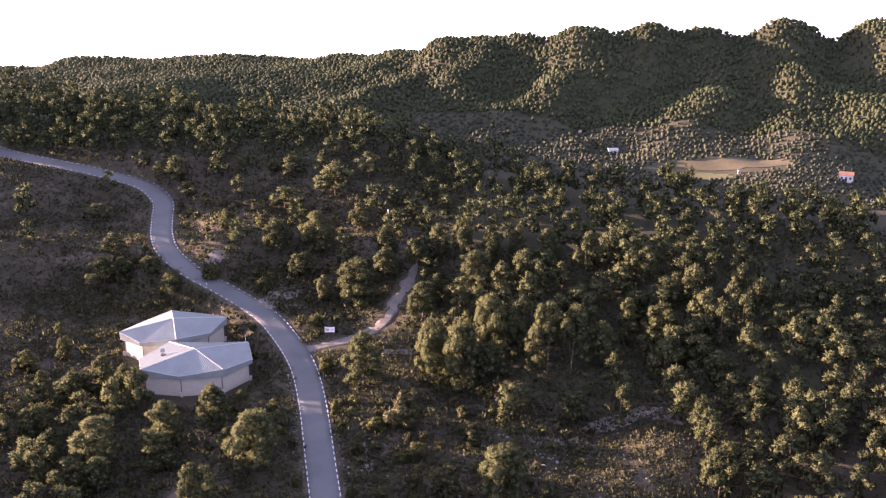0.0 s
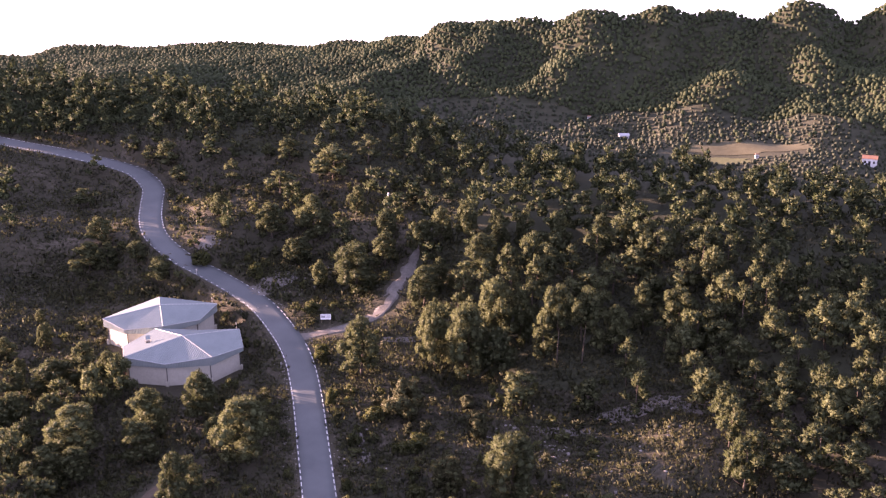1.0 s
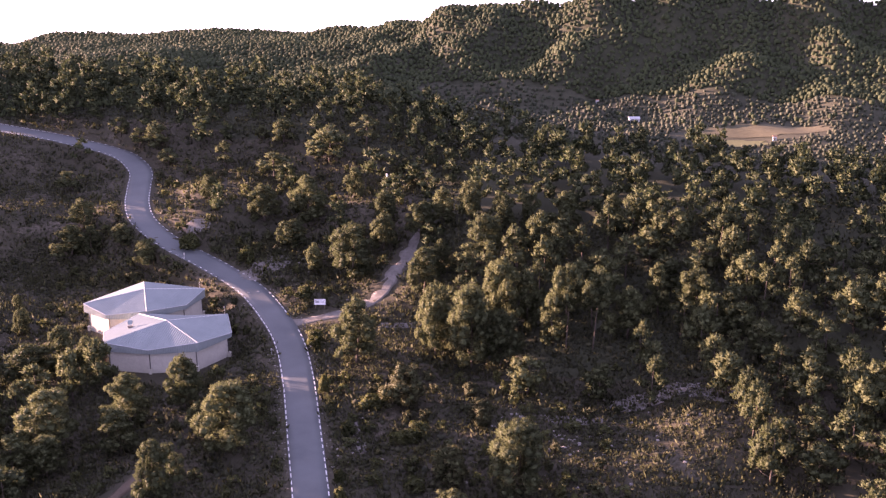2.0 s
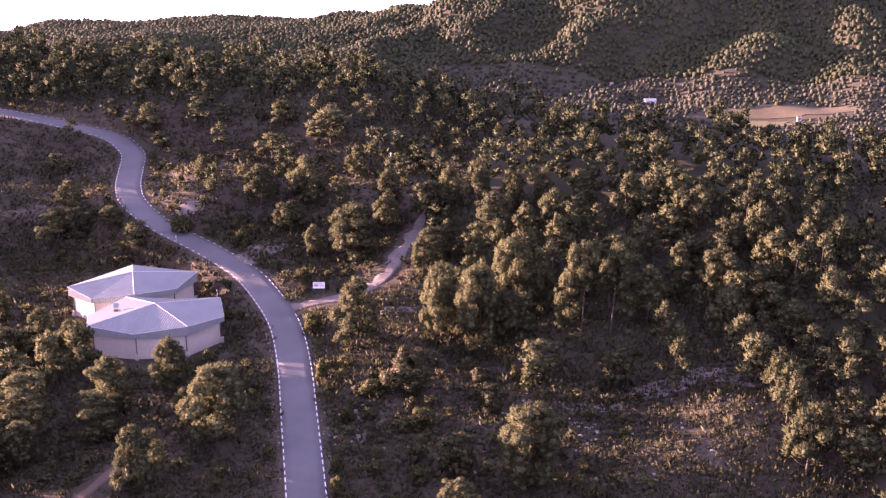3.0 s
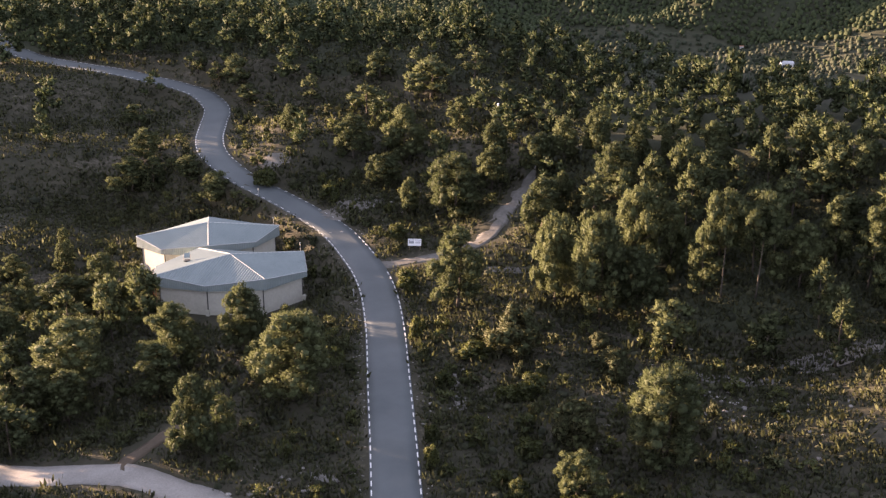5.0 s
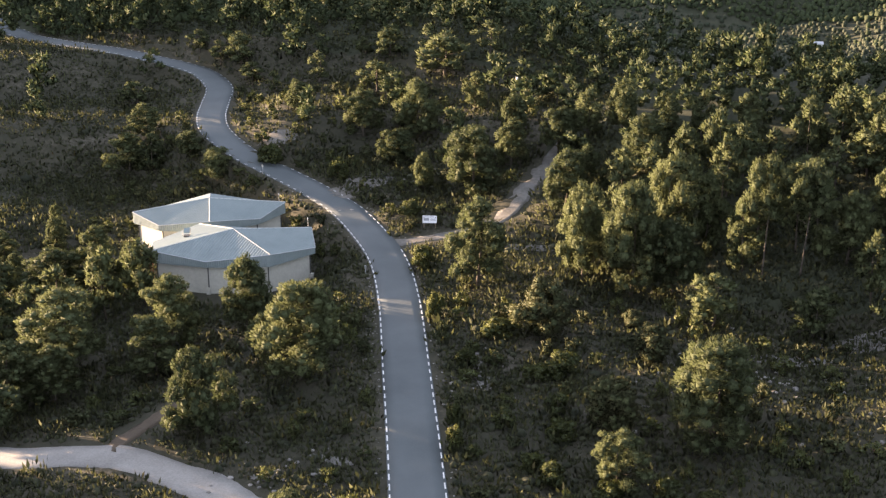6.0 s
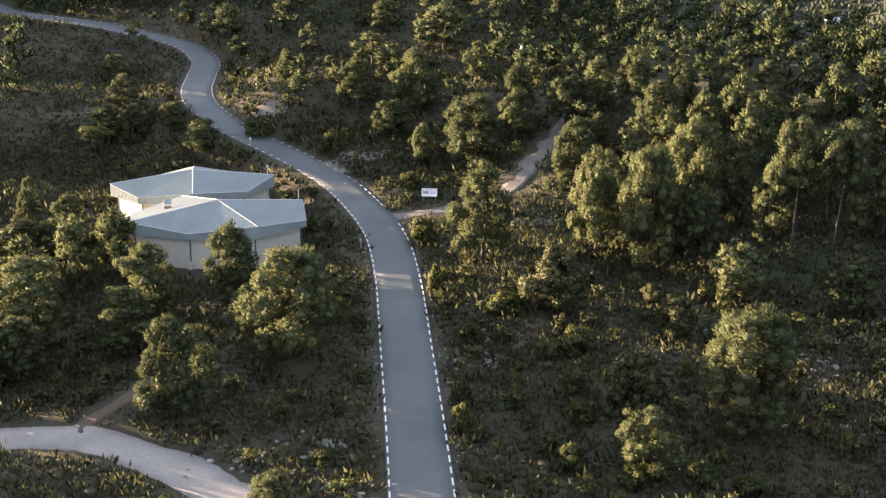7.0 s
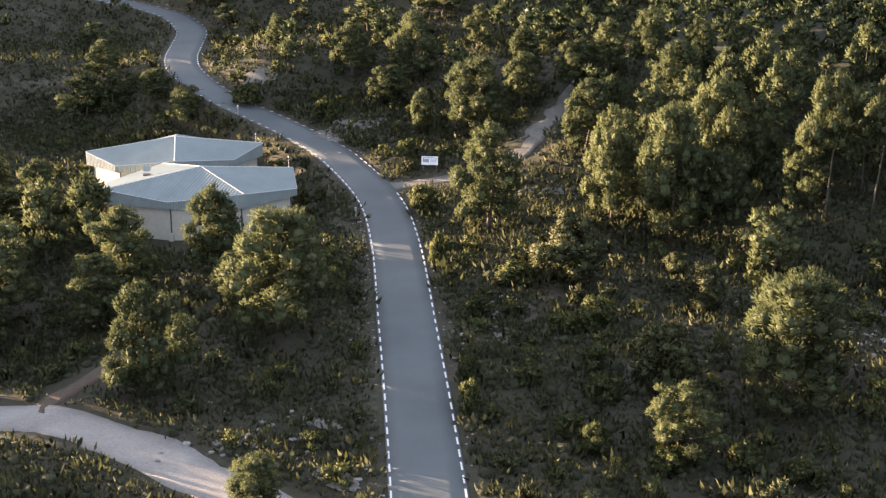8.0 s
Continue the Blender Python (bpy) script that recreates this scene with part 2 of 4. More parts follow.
# ---- road and tracks on the land ----
ROAD_LINE = spline([(-14.5, 40), (-18.5, 54), (-22.8, 68.6), (-27.5, 84), (-33, 102), (-38, 115.5), (-43.4, 125.7), (-50.3, 136), (-57, 141.7),
                    (-65.6, 147.5), (-74, 151.8), (-81.3, 158.5), (-86.2, 168), (-89.6, 178), (-92.5, 187), (-97.5, 193), (-103, 196),
                    (-113, 198.5), (-125, 201.5), (-140, 207), (-155, 213), (-180, 224), (-215, 238)], 1.0)
GRAVEL_LINE = spline([(-84, 57), (-70, 58.5), (-56, 59.3), (-50, 59.6), (-43.5, 57.2), (-38, 55), (-33, 52.8), (-27, 49.5), (-19.5, 43)], 1.0)
PATH_LINE = spline([(-51.8, 60.5), (-52.0, 63.5), (-50.8, 67.5), (-49.0, 71.5)], 1.0)
TRACK_LINE = spline([(-42, 123.2), (-36.8, 125.2), (-33.5, 126.8), (-28, 129.6), (-24.7, 132.6), (-23.3, 138), (-22.4, 145), (-21.6, 152), (-18, 161)], 1.0)


def along(line, width=9):
    z = ground_raw(line[:, 0], line[:, 1])
    k = np.ones(width) / width
    return np.convolve(np.pad(z, width // 2, mode="edge"), k, mode="valid")


WAYS = [(ROAD_LINE, along(ROAD_LINE, 15), 2.85, 7.0), (GRAVEL_LINE, along(GRAVEL_LINE), 2.4, 6.0), (TRACK_LINE, along(TRACK_LINE, 5), 1.8, 4.8)]
PAD = (-64.5, 120.0, 17.0, -4.15)      # level ground round the two tanks


def nearest(line, x, y):
    d2 = (np.asarray(x)[..., None] - line[:, 0]) ** 2 + (np.asarray(y)[..., None] - line[:, 1]) ** 2
    k = d2.argmin(-1)
    return k, np.sqrt(np.take_along_axis(d2, k[..., None], -1)[..., 0])


def ground_z(x, y):
    """Height of the finished land, with the ways cut level into it."""
    x, y = np.atleast_1d(np.asarray(x, float)), np.atleast_1d(np.asarray(y, float))
    z = ground_raw(x, y)
    f = np.clip((np.hypot(x - PAD[0], y - PAD[1]) - PAD[2]) / 7.0, 0, 1)
    z = PAD[3] + (z - PAD[3]) * f * f * (3 - 2 * f)
    for line, heights, inner, outer in WAYS:
        k, d = nearest(line, x, y)
        f = np.clip((d - inner) / (outer - inner), 0, 1)
        f = f * f * (3 - 2 * f)
        z = (heights[k] - 0.05) + (z - heights[k] + 0.05) * f
    return z


def gz(x, y):
    return float(ground_z(x, y)[0])


def way_distance(x, y):
    return np.minimum.reduce([nearest(line, x, y)[1] - inner for line, _, inner, _ in WAYS] + [nearest(PATH_LINE, x, y)[1] - 1.0])


def build_ground():
    xs = np.concatenate([np.linspace(-700, -230, 14), np.linspace(-220, -112, 32), np.arange(-110, 62, 1.1), np.linspace(64, 140, 32), np.linspace(150, 600, 14)])
    ys = np.concatenate([np.linspace(-500, -30, 12), np.linspace(-20, 40, 16), np.arange(42, 205, 1.1), np.arange(207, 345, 2.5), np.linspace(348, 480, 34), np.linspace(500, 900, 8)])
    gx, gy = np.meshgrid(xs, ys)
    z = np.vstack([ground_z(gx[r], gy[r])[None] for r in range(len(ys))])
    nx, ny = len(xs), len(ys)
    verts = np.stack([gx.ravel(), gy.ravel(), z.ravel()], 1)
    i = (np.arange(ny - 1)[:, None] * nx + np.arange(nx - 1)).ravel()
    faces = np.stack([i, i + 1, i + nx + 1, i + nx], 1)
    me = mesh_of("ground", verts.tolist(), faces.tolist(), M_SOIL, True)
    me.materials.append(M_FLOOR)
    me.materials.append(M_GROVE)
    cx, cy = verts[faces, 0].mean(1), verts[faces, 1].mean(1)
    crest = np.interp(cx, [-161, -120, -81, -45, -25, -10, 12, 33, 52, 70, 90], [240, 235, 226, 216, 207, 198, 193, 188, 178, 173, 164])
    floor = np.interp(cx, [-35, -7, 26, 57, 78, 98, 139], [249, 246, 241, 233, 223, 211, 202])
    kind = np.where(cy > crest - 24, np.where((cx > -34) & (cy < floor) & (cy > crest), 2, 1), 0)
    kind = np.where((kind == 0) & (cx > -22 + 0.19 * np.maximum(150 - cy, 0)) & (cy > 108 - 0.1 * cx), 1, kind)
    me.polygons.foreach_set("material_index", kind.astype(np.int32))
    ob = new("ground", me)
    tagged(ob, "dry brown hillside soil with pale stony patches", "ground", kind="structure")
    return ob


ground = build_ground()


def ribbon(name, line, heights, width, lift, material, ragged=0.0, seed=1):
    rng = np.random.default_rng(seed)
    tan = np.gradient(line, axis=0)
    tan /= np.linalg.norm(tan, axis=1)[:, None]
    nor = np.stack([-tan[:, 1], tan[:, 0]], 1)
    n = len(line)
    cols = [-1.0, -0.5, 0.0, 0.5, 1.0]
    verts, faces = [], []
    wob = [np.convolve(np.pad(rng.normal(0, ragged, n), 2, mode="edge"), np.ones(5) / 5, mode="valid") for _ in (0, 1)]
    for k in range(n):
        for c in cols:
            w = c * width / 2 + (wob[0][k] * -1 if c == -1 else wob[1][k] if c == 1 else 0)
            p = line[k] + nor[k] * w
            base = gz(p[0], p[1]) if ragged else heights[k]
            verts.append((p[0], p[1], base + lift + (0.03 * (1 - abs(c)) if not ragged else 0.02 * (1 - abs(c)))))
    for k in range(n):      # turned-down edges
        for c in (0, 4):
            x, y, z = verts[k * 5 + c]
            verts.append((x, y, z - 0.18))
    for k in range(n - 1):
        for c in range(4):
            faces.append((k * 5 + c, k * 5 + c + 1, k * 5 + c + 6, k * 5 + c + 5))
        a = n * 5 + k * 2
        faces.append((a, k * 5, k * 5 + 5, a + 2))
        faces.append((k * 5 + 4, a + 1, a + 3, k * 5 + 9))
    return new(name, mesh_of(name, verts, faces, material, True)), nor, tan


road, road_side, road_way = ribbon("road", ROAD_LINE, WAYS[0][1], 5.56, 0.02, M_ASPHALT)
tagged(road, "narrow grey asphalt road winding up the hill", "road", kind="structure")
gravel_way, _, _ = ribbon("gravel_track", GRAVEL_LINE, WAYS[1][1], 4.4, 0.06, M_GRAVEL, 0.45, 3)
tagged(gravel_way, "pale gravel track joining the asphalt road", "track", kind="structure")
stone_way, _, _ = ribbon("stony_track", TRACK_LINE, WAYS[2][1], 3.0, 0.06, M_RUBBLE, 0.75, 4)
tagged(stone_way, "pale stony track leading into the pines", "track", kind="structure")
earth_path, _, _ = ribbon("earth_path", PATH_LINE, ground_z(PATH_LINE[:, 0], PATH_LINE[:, 1]), 2.2, 0.05, M_CLAY, 1.1, 5)
tagged(earth_path, "brown earth path branching off the gravel track", "path", kind="structure")

# ---- the two covered water tanks ----
def tank(cx, cy, e1, e2, k1, k2, base, label, ladder=True):
    """Octagonal tank: ribbed fascia and a four-plane sheet roof. e1, e2: half sides of the ring of high corners; k1, k2: reach of the low corners."""
    c, a, b = np.array([cx, cy]), np.array(e1), np.array(e2)
    ring = [(-a - b, 1.5), (-b * k2, 0.62), (a - b, 1.5), (a * k1, 0.62), (a + b, 1.5), (b * k2, 0.62), (b - a, 1.5), (-a * k1, 0.62)]
    low, apex = -0.22, Vector((0, 0, 2.95))
    ob = thing("water_tank", label, "tank", pose(cx, cy, base), "pair of water tanks")
    P = [Vector((*r, z - base)) for r, z in ring]
    apex.z -= base
    # wall
    inner = [Vector((p.x * 0.93, p.y * 0.93, 0)) for p in P]
    top = low - base + 0.06
    for k in range(8):
        p, q = inner[k], inner[(k + 1) % 8]
        bm = bmesh.new()
        d = (q - p).normalized()
        n = Vector((d.y, -d.x, 0)) * 0.25
        v = [bm.verts.new(s + Vector((0, 0, h))) for h in (-0.4, top) for s in (p, q, q - n, p - n)]
        for f in ((0, 1, 5, 4), (1, 2, 6, 5), (2, 3, 7, 6), (3, 0, 4, 7), (4, 5, 6, 7), (3, 2, 1, 0)):
            bm.faces.new([v[i] for i in f])
        part("wall_panel", bm_mesh("wall_panel", bm, M_RENDER), ob, "stained cream rendered wall" if k == 0 else "")
        # dark joint cover at the corner, with its concrete foot
        bm = bmesh.new()
        out = p.normalized()
        tube(bm, [p + out * 0.05 + Vector((0, 0, -0.3)), p + out * 0.05 + Vector((0, 0, top))], [0.09, 0.09], 6)
        part("downpipe", bm_mesh("downpipe", bm, M_PIPE), ob, "dark downpipe" if k == 0 else "")
        bm = bmesh.new()
        box(bm, p.x * 1.02, p.y * 1.02, 0.3, 0.5, 0.5, 1.3)
        part("pier", bm_mesh("pier", bm, M_RENDER), ob)
    # soffit
    bm = bmesh.new()
    bm.faces.new([bm.verts.new((p.x * 0.985, p.y * 0.985, top)) for p in reversed(P)])
    part("soffit", bm_mesh("soffit", bm, M_FASCIA), ob)
    # ribbed fascia, one sheet a side
    for k in range(8):
        p, q = P[k], P[(k + 1) % 8]
        length = (q - p).length
        n_rib = max(int(length / 0.3), 4)
        d = (q - p)
        out = Vector((d.y, -d.x, 0)).normalized()
        verts, faces = [], []
        for s in range(n_rib * 2 + 1):
            f = s / (n_rib * 2)
            o = out * (0.05 if (s // 1) % 2 else 0.0)
            e = p.lerp(q, f)
            verts += [(e.x + o.x, e.y + o.y, low - base), (e.x + o.x, e.y + o.y, e.z)]
        for s in range(n_rib * 2):
            faces.append((s * 2, s * 2 + 2, s * 2 + 3, s * 2 + 1))
        part("fascia_sheet", mesh_of("fascia_sheet", verts, faces, M_FASCIA), ob, "ribbed grey-green sheet fascia" if k == 0 else "")
        bm = bmesh.new()
        tube(bm, [p + out * 0.04, q + out * 0.04], [0.05, 0.05], 4)
        part("eave_trim", bm_mesh("eave_trim", bm, M_STEEL), ob)
    # four roof planes, corrugated down the slope
    for k in (0, 2, 4, 6):
        p0, pm, p1 = P[k], P[(k + 1) % 8], P[(k + 2) % 8]
        d = (p1 - p0)
        d.z = 0
        span = d.length
        d.normalize()
        n_wave = int(span / 0.42)
        nrm = (p0 - apex).cross(p1 - apex).normalized()
        if nrm.z < 0:
            nrm = -nrm
        verts, faces = [], []

        def slope_line(u):
            """Points along one sheet's fall line: from the hips down to the eave."""
            if u < 0.5:
                return apex.lerp(p0, 1 - 2 * u), p0.lerp(pm, 2 * u)
            return apex.lerp(p1, 2 * u - 1), pm.lerp(p1, 2 * u - 1)
        for s in range(n_wave * 2 + 1):
            hi, lo = slope_line(s / (n_wave * 2))
            o = nrm * (0.075 if s % 2 else 0.0)
            verts += [tuple(hi + o), tuple(lo + o)]
        for s in range(n_wave * 2):
            faces.append((s * 2, s * 2 + 1, s * 2 + 3, s * 2 + 2))
        part("roof_plane", mesh_of("roof_plane", verts, faces, M_ROOF), ob, "corrugated grey sheet roof slope" if k == 0 else "")
        bm = bmesh.new()
        tube(bm, [apex + Vector((0, 0, 0.03)), p0 + Vector((0, 0, 0.03))], [0.07, 0.07], 4)
        part("ridge_cap", bm_mesh("ridge_cap", bm, M_CAP), ob, "pale folded ridge capping" if k == 0 else "")
    return ob


tank_front = tank(-60.1, 113.7, (8.2, 1.05), (0.75, 6.45), 1.40, 1.20, -4.15, "octagonal cream water tank with grey corrugated roof beside the road")
tank_back = tank(-69.5, 127.5, (6.55, -0.9), (3.65, 6.05), 1.30, 1.30, -4.15, "octagonal cream water tank with grey corrugated roof, farther among scrub")


# ---- small fittings of the tanks ----
def roof_hatch(x, y, z, turn):
    ob = thing("roof_hatch", "open grey access hatch with a raised lid on the tank roof", "hatch", pose(x, y, z, 0, 0, turn))
    bm = bmesh.new()
    box(bm, 0, 0, 0.06, 0.8, 0.8, 0.16)
    part("curb", bm_mesh("curb", bm, M_PIPE), ob)
    bm = bmesh.new()
    bmesh.ops.transform(bm, verts=box(bm, 0, 0.4, 0, 0.85, 0.85, 0.05), matrix=Matrix.Translation((0, 0.45, 0.35)) @ Matrix.Rotation(radians(40), 4, "X"))
    part("lid", bm_mesh("lid", bm, M_FASCIA), ob, "raised grey lid")
    for s in (-0.5, 0.5):
        bm = bmesh.new()
        tube(bm, [(s, -0.5, 0.25), (s, 0.7, 0.85)], [0.035, 0.035], 5)
        part("stay", bm_mesh("stay", bm, M_PIPE), ob)
    return ob


roof_hatch(-66.6, 112.6, 1.78, 20)


def red_ladder(x, y, turn, base, top):
    ob = thing("wall_ladder", "red painted steel ladder on the tank wall", "ladder", pose(x, y, base, 0, 0, turn), "tank ladders")
    for s in (-0.28, 0.28):
        bm = bmesh.new()
        tube(bm, [(s, 0, 0), (s, 0, top - base)], [0.05, 0.05], 5)
        part("rail", bm_mesh("rail", bm, M_RED), ob)
    for k in range(int((top - base) / 0.4)):
        bm = bmesh.new()
        tube(bm, [(-0.28, 0, 0.3 + 0.4 * k), (0.28, 0, 0.3 + 0.4 * k)], [0.03, 0.03], 4)
        part("rung", bm_mesh("rung", bm, M_RED), ob)


red_ladder(-69.7, 107.4, 75, -4.15, -0.2)
red_ladder(-79.2, 123.6, 75, -4.15, -0.2)


def roof_mast(x, y, base, h):
    ob = thing("mast", "thin grey steel mast at the tank eave", "mast", pose(x, y, base), "tank masts")
    bm = bmesh.new()
    tube(bm, [(0, 0, 0), (0, 0, h)], [0.05, 0.03], 5)
    part("pole", bm_mesh("pole", bm, M_STEEL), ob)
    bm = bmesh.new()
    tube(bm, [(0, 0, h), (0, 0, h + 0.18)], [0.09, 0.06], 6)
    part("head", bm_mesh("head", bm, M_STEEL), ob)


roof_mast(-51.7, 121.3, -4.15, 6.9)
roof_mast(-60.4, 133.0, -4.15, 6.7)

# ---- plants ----
def unit(rng, n):
    v = rng.normal(size=(n, 3))
    return v / np.linalg.norm(v, axis=1)[:, None]


def sprays(points, ways, size, rng, slim=0.5):
    """One leafy spray (a pointed kite of two triangles) at each point, growing along its way."""
    n = len(points)
    side = np.cross(ways, unit(rng, n))
    side /= np.linalg.norm(side, axis=1)[:, None] + 1e-9
    s = (size * rng.uniform(0.6, 1.3, n))[:, None]
    a, tip = points - ways * s * 0.35, points + ways * s * 0.65
    l, r = points + side * s * slim * 0.5, points - side * s * slim * 0.5
    verts = np.stack([a, l, tip, r], 1).reshape(-1, 3)
    faces = np.arange(4 * n).reshape(n, 4)
    return verts, faces


ICO = bmesh.new()
bmesh.ops.create_icosphere(ICO, subdivisions=1, radius=1.0)
ICO_V = np.array([v.co[:] for v in ICO.verts])
ICO_F = np.array([[v.index for v in f.verts] for f in ICO.faces])
ICO.free()
DOME_F = ICO_F[ICO_V[ICO_F][:, :, 2].mean(1) > -0.35]


def lumps(centres, radii, rng, flat=0.8):
    verts, faces = [], []
    for c, r in zip(centres, radii):
        faces.append(ICO_F + len(verts) * len(ICO_V))
        verts.append(c + ICO_V * r * np.array([1, 1, flat]) * rng.uniform(0.6, 1.2, (len(ICO_V), 1)))
    return np.concatenate(verts), np.concatenate(faces)


def lobes_of(rng, h, w, n, bare, peak):
    """Centres and radii of the needle clumps of a crown: boughs round the stem, each a cluster of smaller clumps."""
    c, r = [], []
    turn, much = rng.uniform(0, 6.28), rng.uniform(0.08, 0.26)

    def lean(a):
        return 1 + much * math.sin(2 * a + turn) + 0.1 * math.sin(3 * a - turn)
    boughs = max(n // 5, 3)
    hearts, masses = [], []
    for k in range(boughs):
        f = (k + 0.5) / boughs
        wide = math.sqrt(max(0.04, 1 - ((f - 0.5 * peak) / (1.0 - 0.45 * peak)) ** 2))
        ang = 2.4 * k + rng.uniform(-0.5, 0.5)
        mass = w * rng.uniform(0.19, 0.26) * (0.5 + 0.5 * wide)
        out = max(w / 2 * wide * lean(ang) - mass * 0.95, 0) * rng.uniform(0.75, 1.1)
        heart = np.array([math.cos(ang) * out, math.sin(ang) * out, max(bare + (h - bare) * (0.06 + 0.84 * f), mass * 0.6)])
        side = np.array([math.cos(ang), math.sin(ang), 0.0])
        hearts.append(heart)
        masses.append(mass)
        for j in range(5):
            d = unit(rng, 1)[0] * np.array([1, 1, 0.8]) + side * 0.4 + np.array([0, 0, 0.3])
            q = heart + d / np.linalg.norm(d) * mass * rng.uniform(0.5, 0.8)
            c.append((q[0], q[1], max(q[2], bare + 0.05)))
            r.append(mass * rng.uniform(0.4, 0.6))
    for k in range(max(n // 8, 1)):      # leading shoots
        ang, out = rng.uniform(0, 6.28), w * 0.2 * rng.random()
        c.append((math.cos(ang) * out, math.sin(ang) * out, h * (0.97 - 0.5 * out / w) * rng.uniform(0.94, 1.0)))
        r.append(w * rng.uniform(0.05, 0.075))
    return np.array(c), np.array(r), np.array(hearts), np.array(masses)


def crown_data(rng, c, r, hearts, masses, per_m2, size, flat=0.8, up=0.6, slim=0.3, core=0.62):
    """Needle sprays over the outside of the clumps, and an uneven heart in each, coloured dark as the shade within;
    every point carries the way it faces.
    """
    middle = np.average(c, axis=0, weights=r ** 2) - np.array([0, 0, 0.15 * np.ptp(c[:, 2])])
    squash = np.array([1, 1, flat])
    pts, ways, faces_to = [], [], []
    c, r, lobes = np.concatenate([c, hearts]), np.concatenate([r, masses * 0.72]), len(c)
    for k in range(len(c)):
        n = max(int(per_m2 * (1.0 if k < lobes else 0.7) * 4 * math.pi * r[k] ** 2), 4)
        d = unit(rng, n)
        d = d[d[:, 2] > -0.7]
        p = c[k] + d * squash * r[k] * rng.uniform(0.7, 1.06, (len(d), 1))
        inside = np.zeros(len(d), bool)
        for j in range(len(c)):
            if j != k:
                inside |= np.linalg.norm((p - c[j]) / squash, axis=1) < r[j] * 0.72
        p, d = p[~inside], d[~inside]
        if not len(p):
            continue
        a = d * 0.8 + np.array([0, 0, up]) + rng.normal(0, 0.3, d.shape)
        pts.append(p)
        ways.append(a / np.linalg.norm(a, axis=1)[:, None])
        o = p - middle
        m = d * 0.8 + 0.55 * o / (np.linalg.norm(o, axis=1)[:, None] + 1e-9) + rng.normal(0, 0.16, d.shape)
        faces_to.append(m / np.linalg.norm(m, axis=1)[:, None])
    v1, f1 = sprays(np.concatenate(pts), np.concatenate(ways), size, rng, slim)
    n1 = np.repeat(np.concatenate(faces_to), 4, 0)
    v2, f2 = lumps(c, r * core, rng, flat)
    n2 = np.tile(ICO_V, (len(c), 1))
    return v1, f1, n1, v2, f2, n2


def leafy_mesh(name, v1, f1, n1, m1, v2, f2, n2, m2):
    """Sprays and hearts in one mesh, shaded as soft rounded masses."""
    me = bpy.data.meshes.new(name)
    me.from_pydata(np.concatenate([v1, v2]).tolist(), [], f1.tolist() + (f2 + len(v1)).tolist())
    me.materials.append(m1)
    me.materials.append(m2)
    me.polygons.foreach_set("material_index", [0] * len(f1) + [1] * len(f2))
    me.polygons.foreach_set("use_smooth", [True] * (len(f1) + len(f2)))
    me.update()
    me.normals_split_custom_set_from_vertices(np.concatenate([n1, n2]).tolist())
    return me


def trunk_mesh(rng, h, w, c, thick, name="trunk"):
    bm = bmesh.new()
    bend = rng.uniform(-0.05, 0.05, 2) * h
    line = [Vector((bend[0] * math.sin(2.2 * f), bend[1] * math.sin(2.6 * f), h * 0.9 * f - 0.3 * (f == 0))) for f in np.linspace(0, 1, 7)]
    tube(bm, line, [thick * (1.05 - 0.95 * f) for f in np.linspace(0, 1, 7)], 7)
    for p in c[:: max(len(c) // 7, 1)]:
        p = Vector(p)
        f = min(max((p.z - 0.12 * h) / (h * 0.9), 0.1), 0.85)
        s = Vector((bend[0] * math.sin(2.2 * f), bend[1] * math.sin(2.6 * f), h * 0.9 * f))
        mid = s.lerp(p, 0.5) + Vector((0, 0, -0.03 * h))
        tube(bm, [s, mid, p], [thick * 0.42 * (1.1 - f), thick * 0.3 * (1.1 - f), thick * 0.12], 4)
    return bm_mesh(name, bm, M_BARK, True)


def make_tree(seed, h, w, n, bare, peak, leaf, name, label, category, per_m2=46.0, size=0.265, slim=0.27, flat=0.85, up=0.6, thick=0.17, core=0.62, inner=None):
    rng = np.random.default_rng(seed)
    c, r, hearts, masses = lobes_of(rng, h, w, n, bare, peak)
    ob = thing(name, label, category, pose(0, 0, -300))
    part("trunk", trunk_mesh(rng, h, w, c, thick), ob, "ridged grey-brown bark")
    v1, f1, n1, v2, f2, n2 = crown_data(rng, c, r, hearts, masses, per_m2, size, flat, up, slim, core)
    part("crown", leafy_mesh("crown", v1, f1, n1, leaf, v2, f2, n2, inner or M_CROWN_SHADE), ob)
    return ob


PINE_LABEL = "Aleppo pine with a rounded yellow-green crown on the hillside"
# models of about 8 m height: full ones for the near trees, lighter ones for those farther off
FULL = [make_tree(11 + k, 8.0, w, n, bare, peak, M_NEEDLE, "pine_tree", PINE_LABEL, "tree")
        for k, (w, n, bare, peak) in enumerate([(6.0, 90, 0.7, 0.62), (5.4, 80, 0.8, 0.75), (6.4, 95, 0.6, 0.5), (5.2, 80, 0.7, 0.4), (6.2, 90, 1.0, 0.8)])]
LIGHT = [make_tree(31 + k, 8.0, w, n, bare, peak, M_NEEDLE, "pine_tree", PINE_LABEL, "tree", 8.0, 0.6, 0.32, core=0.68)
         for k, (w, n, bare, peak) in enumerate([(6.0, 40, 1.2, 0.65), (5.2, 35, 1.5, 0.75), (6.4, 40, 1.0, 0.6), (4.8, 35, 1.2, 0.45), (5.8, 40, 1.8, 0.8)])]
UMBRELLA = [make_tree(51 + k, 8.0, 5.6, 55, 4.2, 0.6, M_NEEDLE, "pine_tree", "tall pine with a high flat-topped crown and bare trunk", "tree", thick=0.11) for k in range(2)]
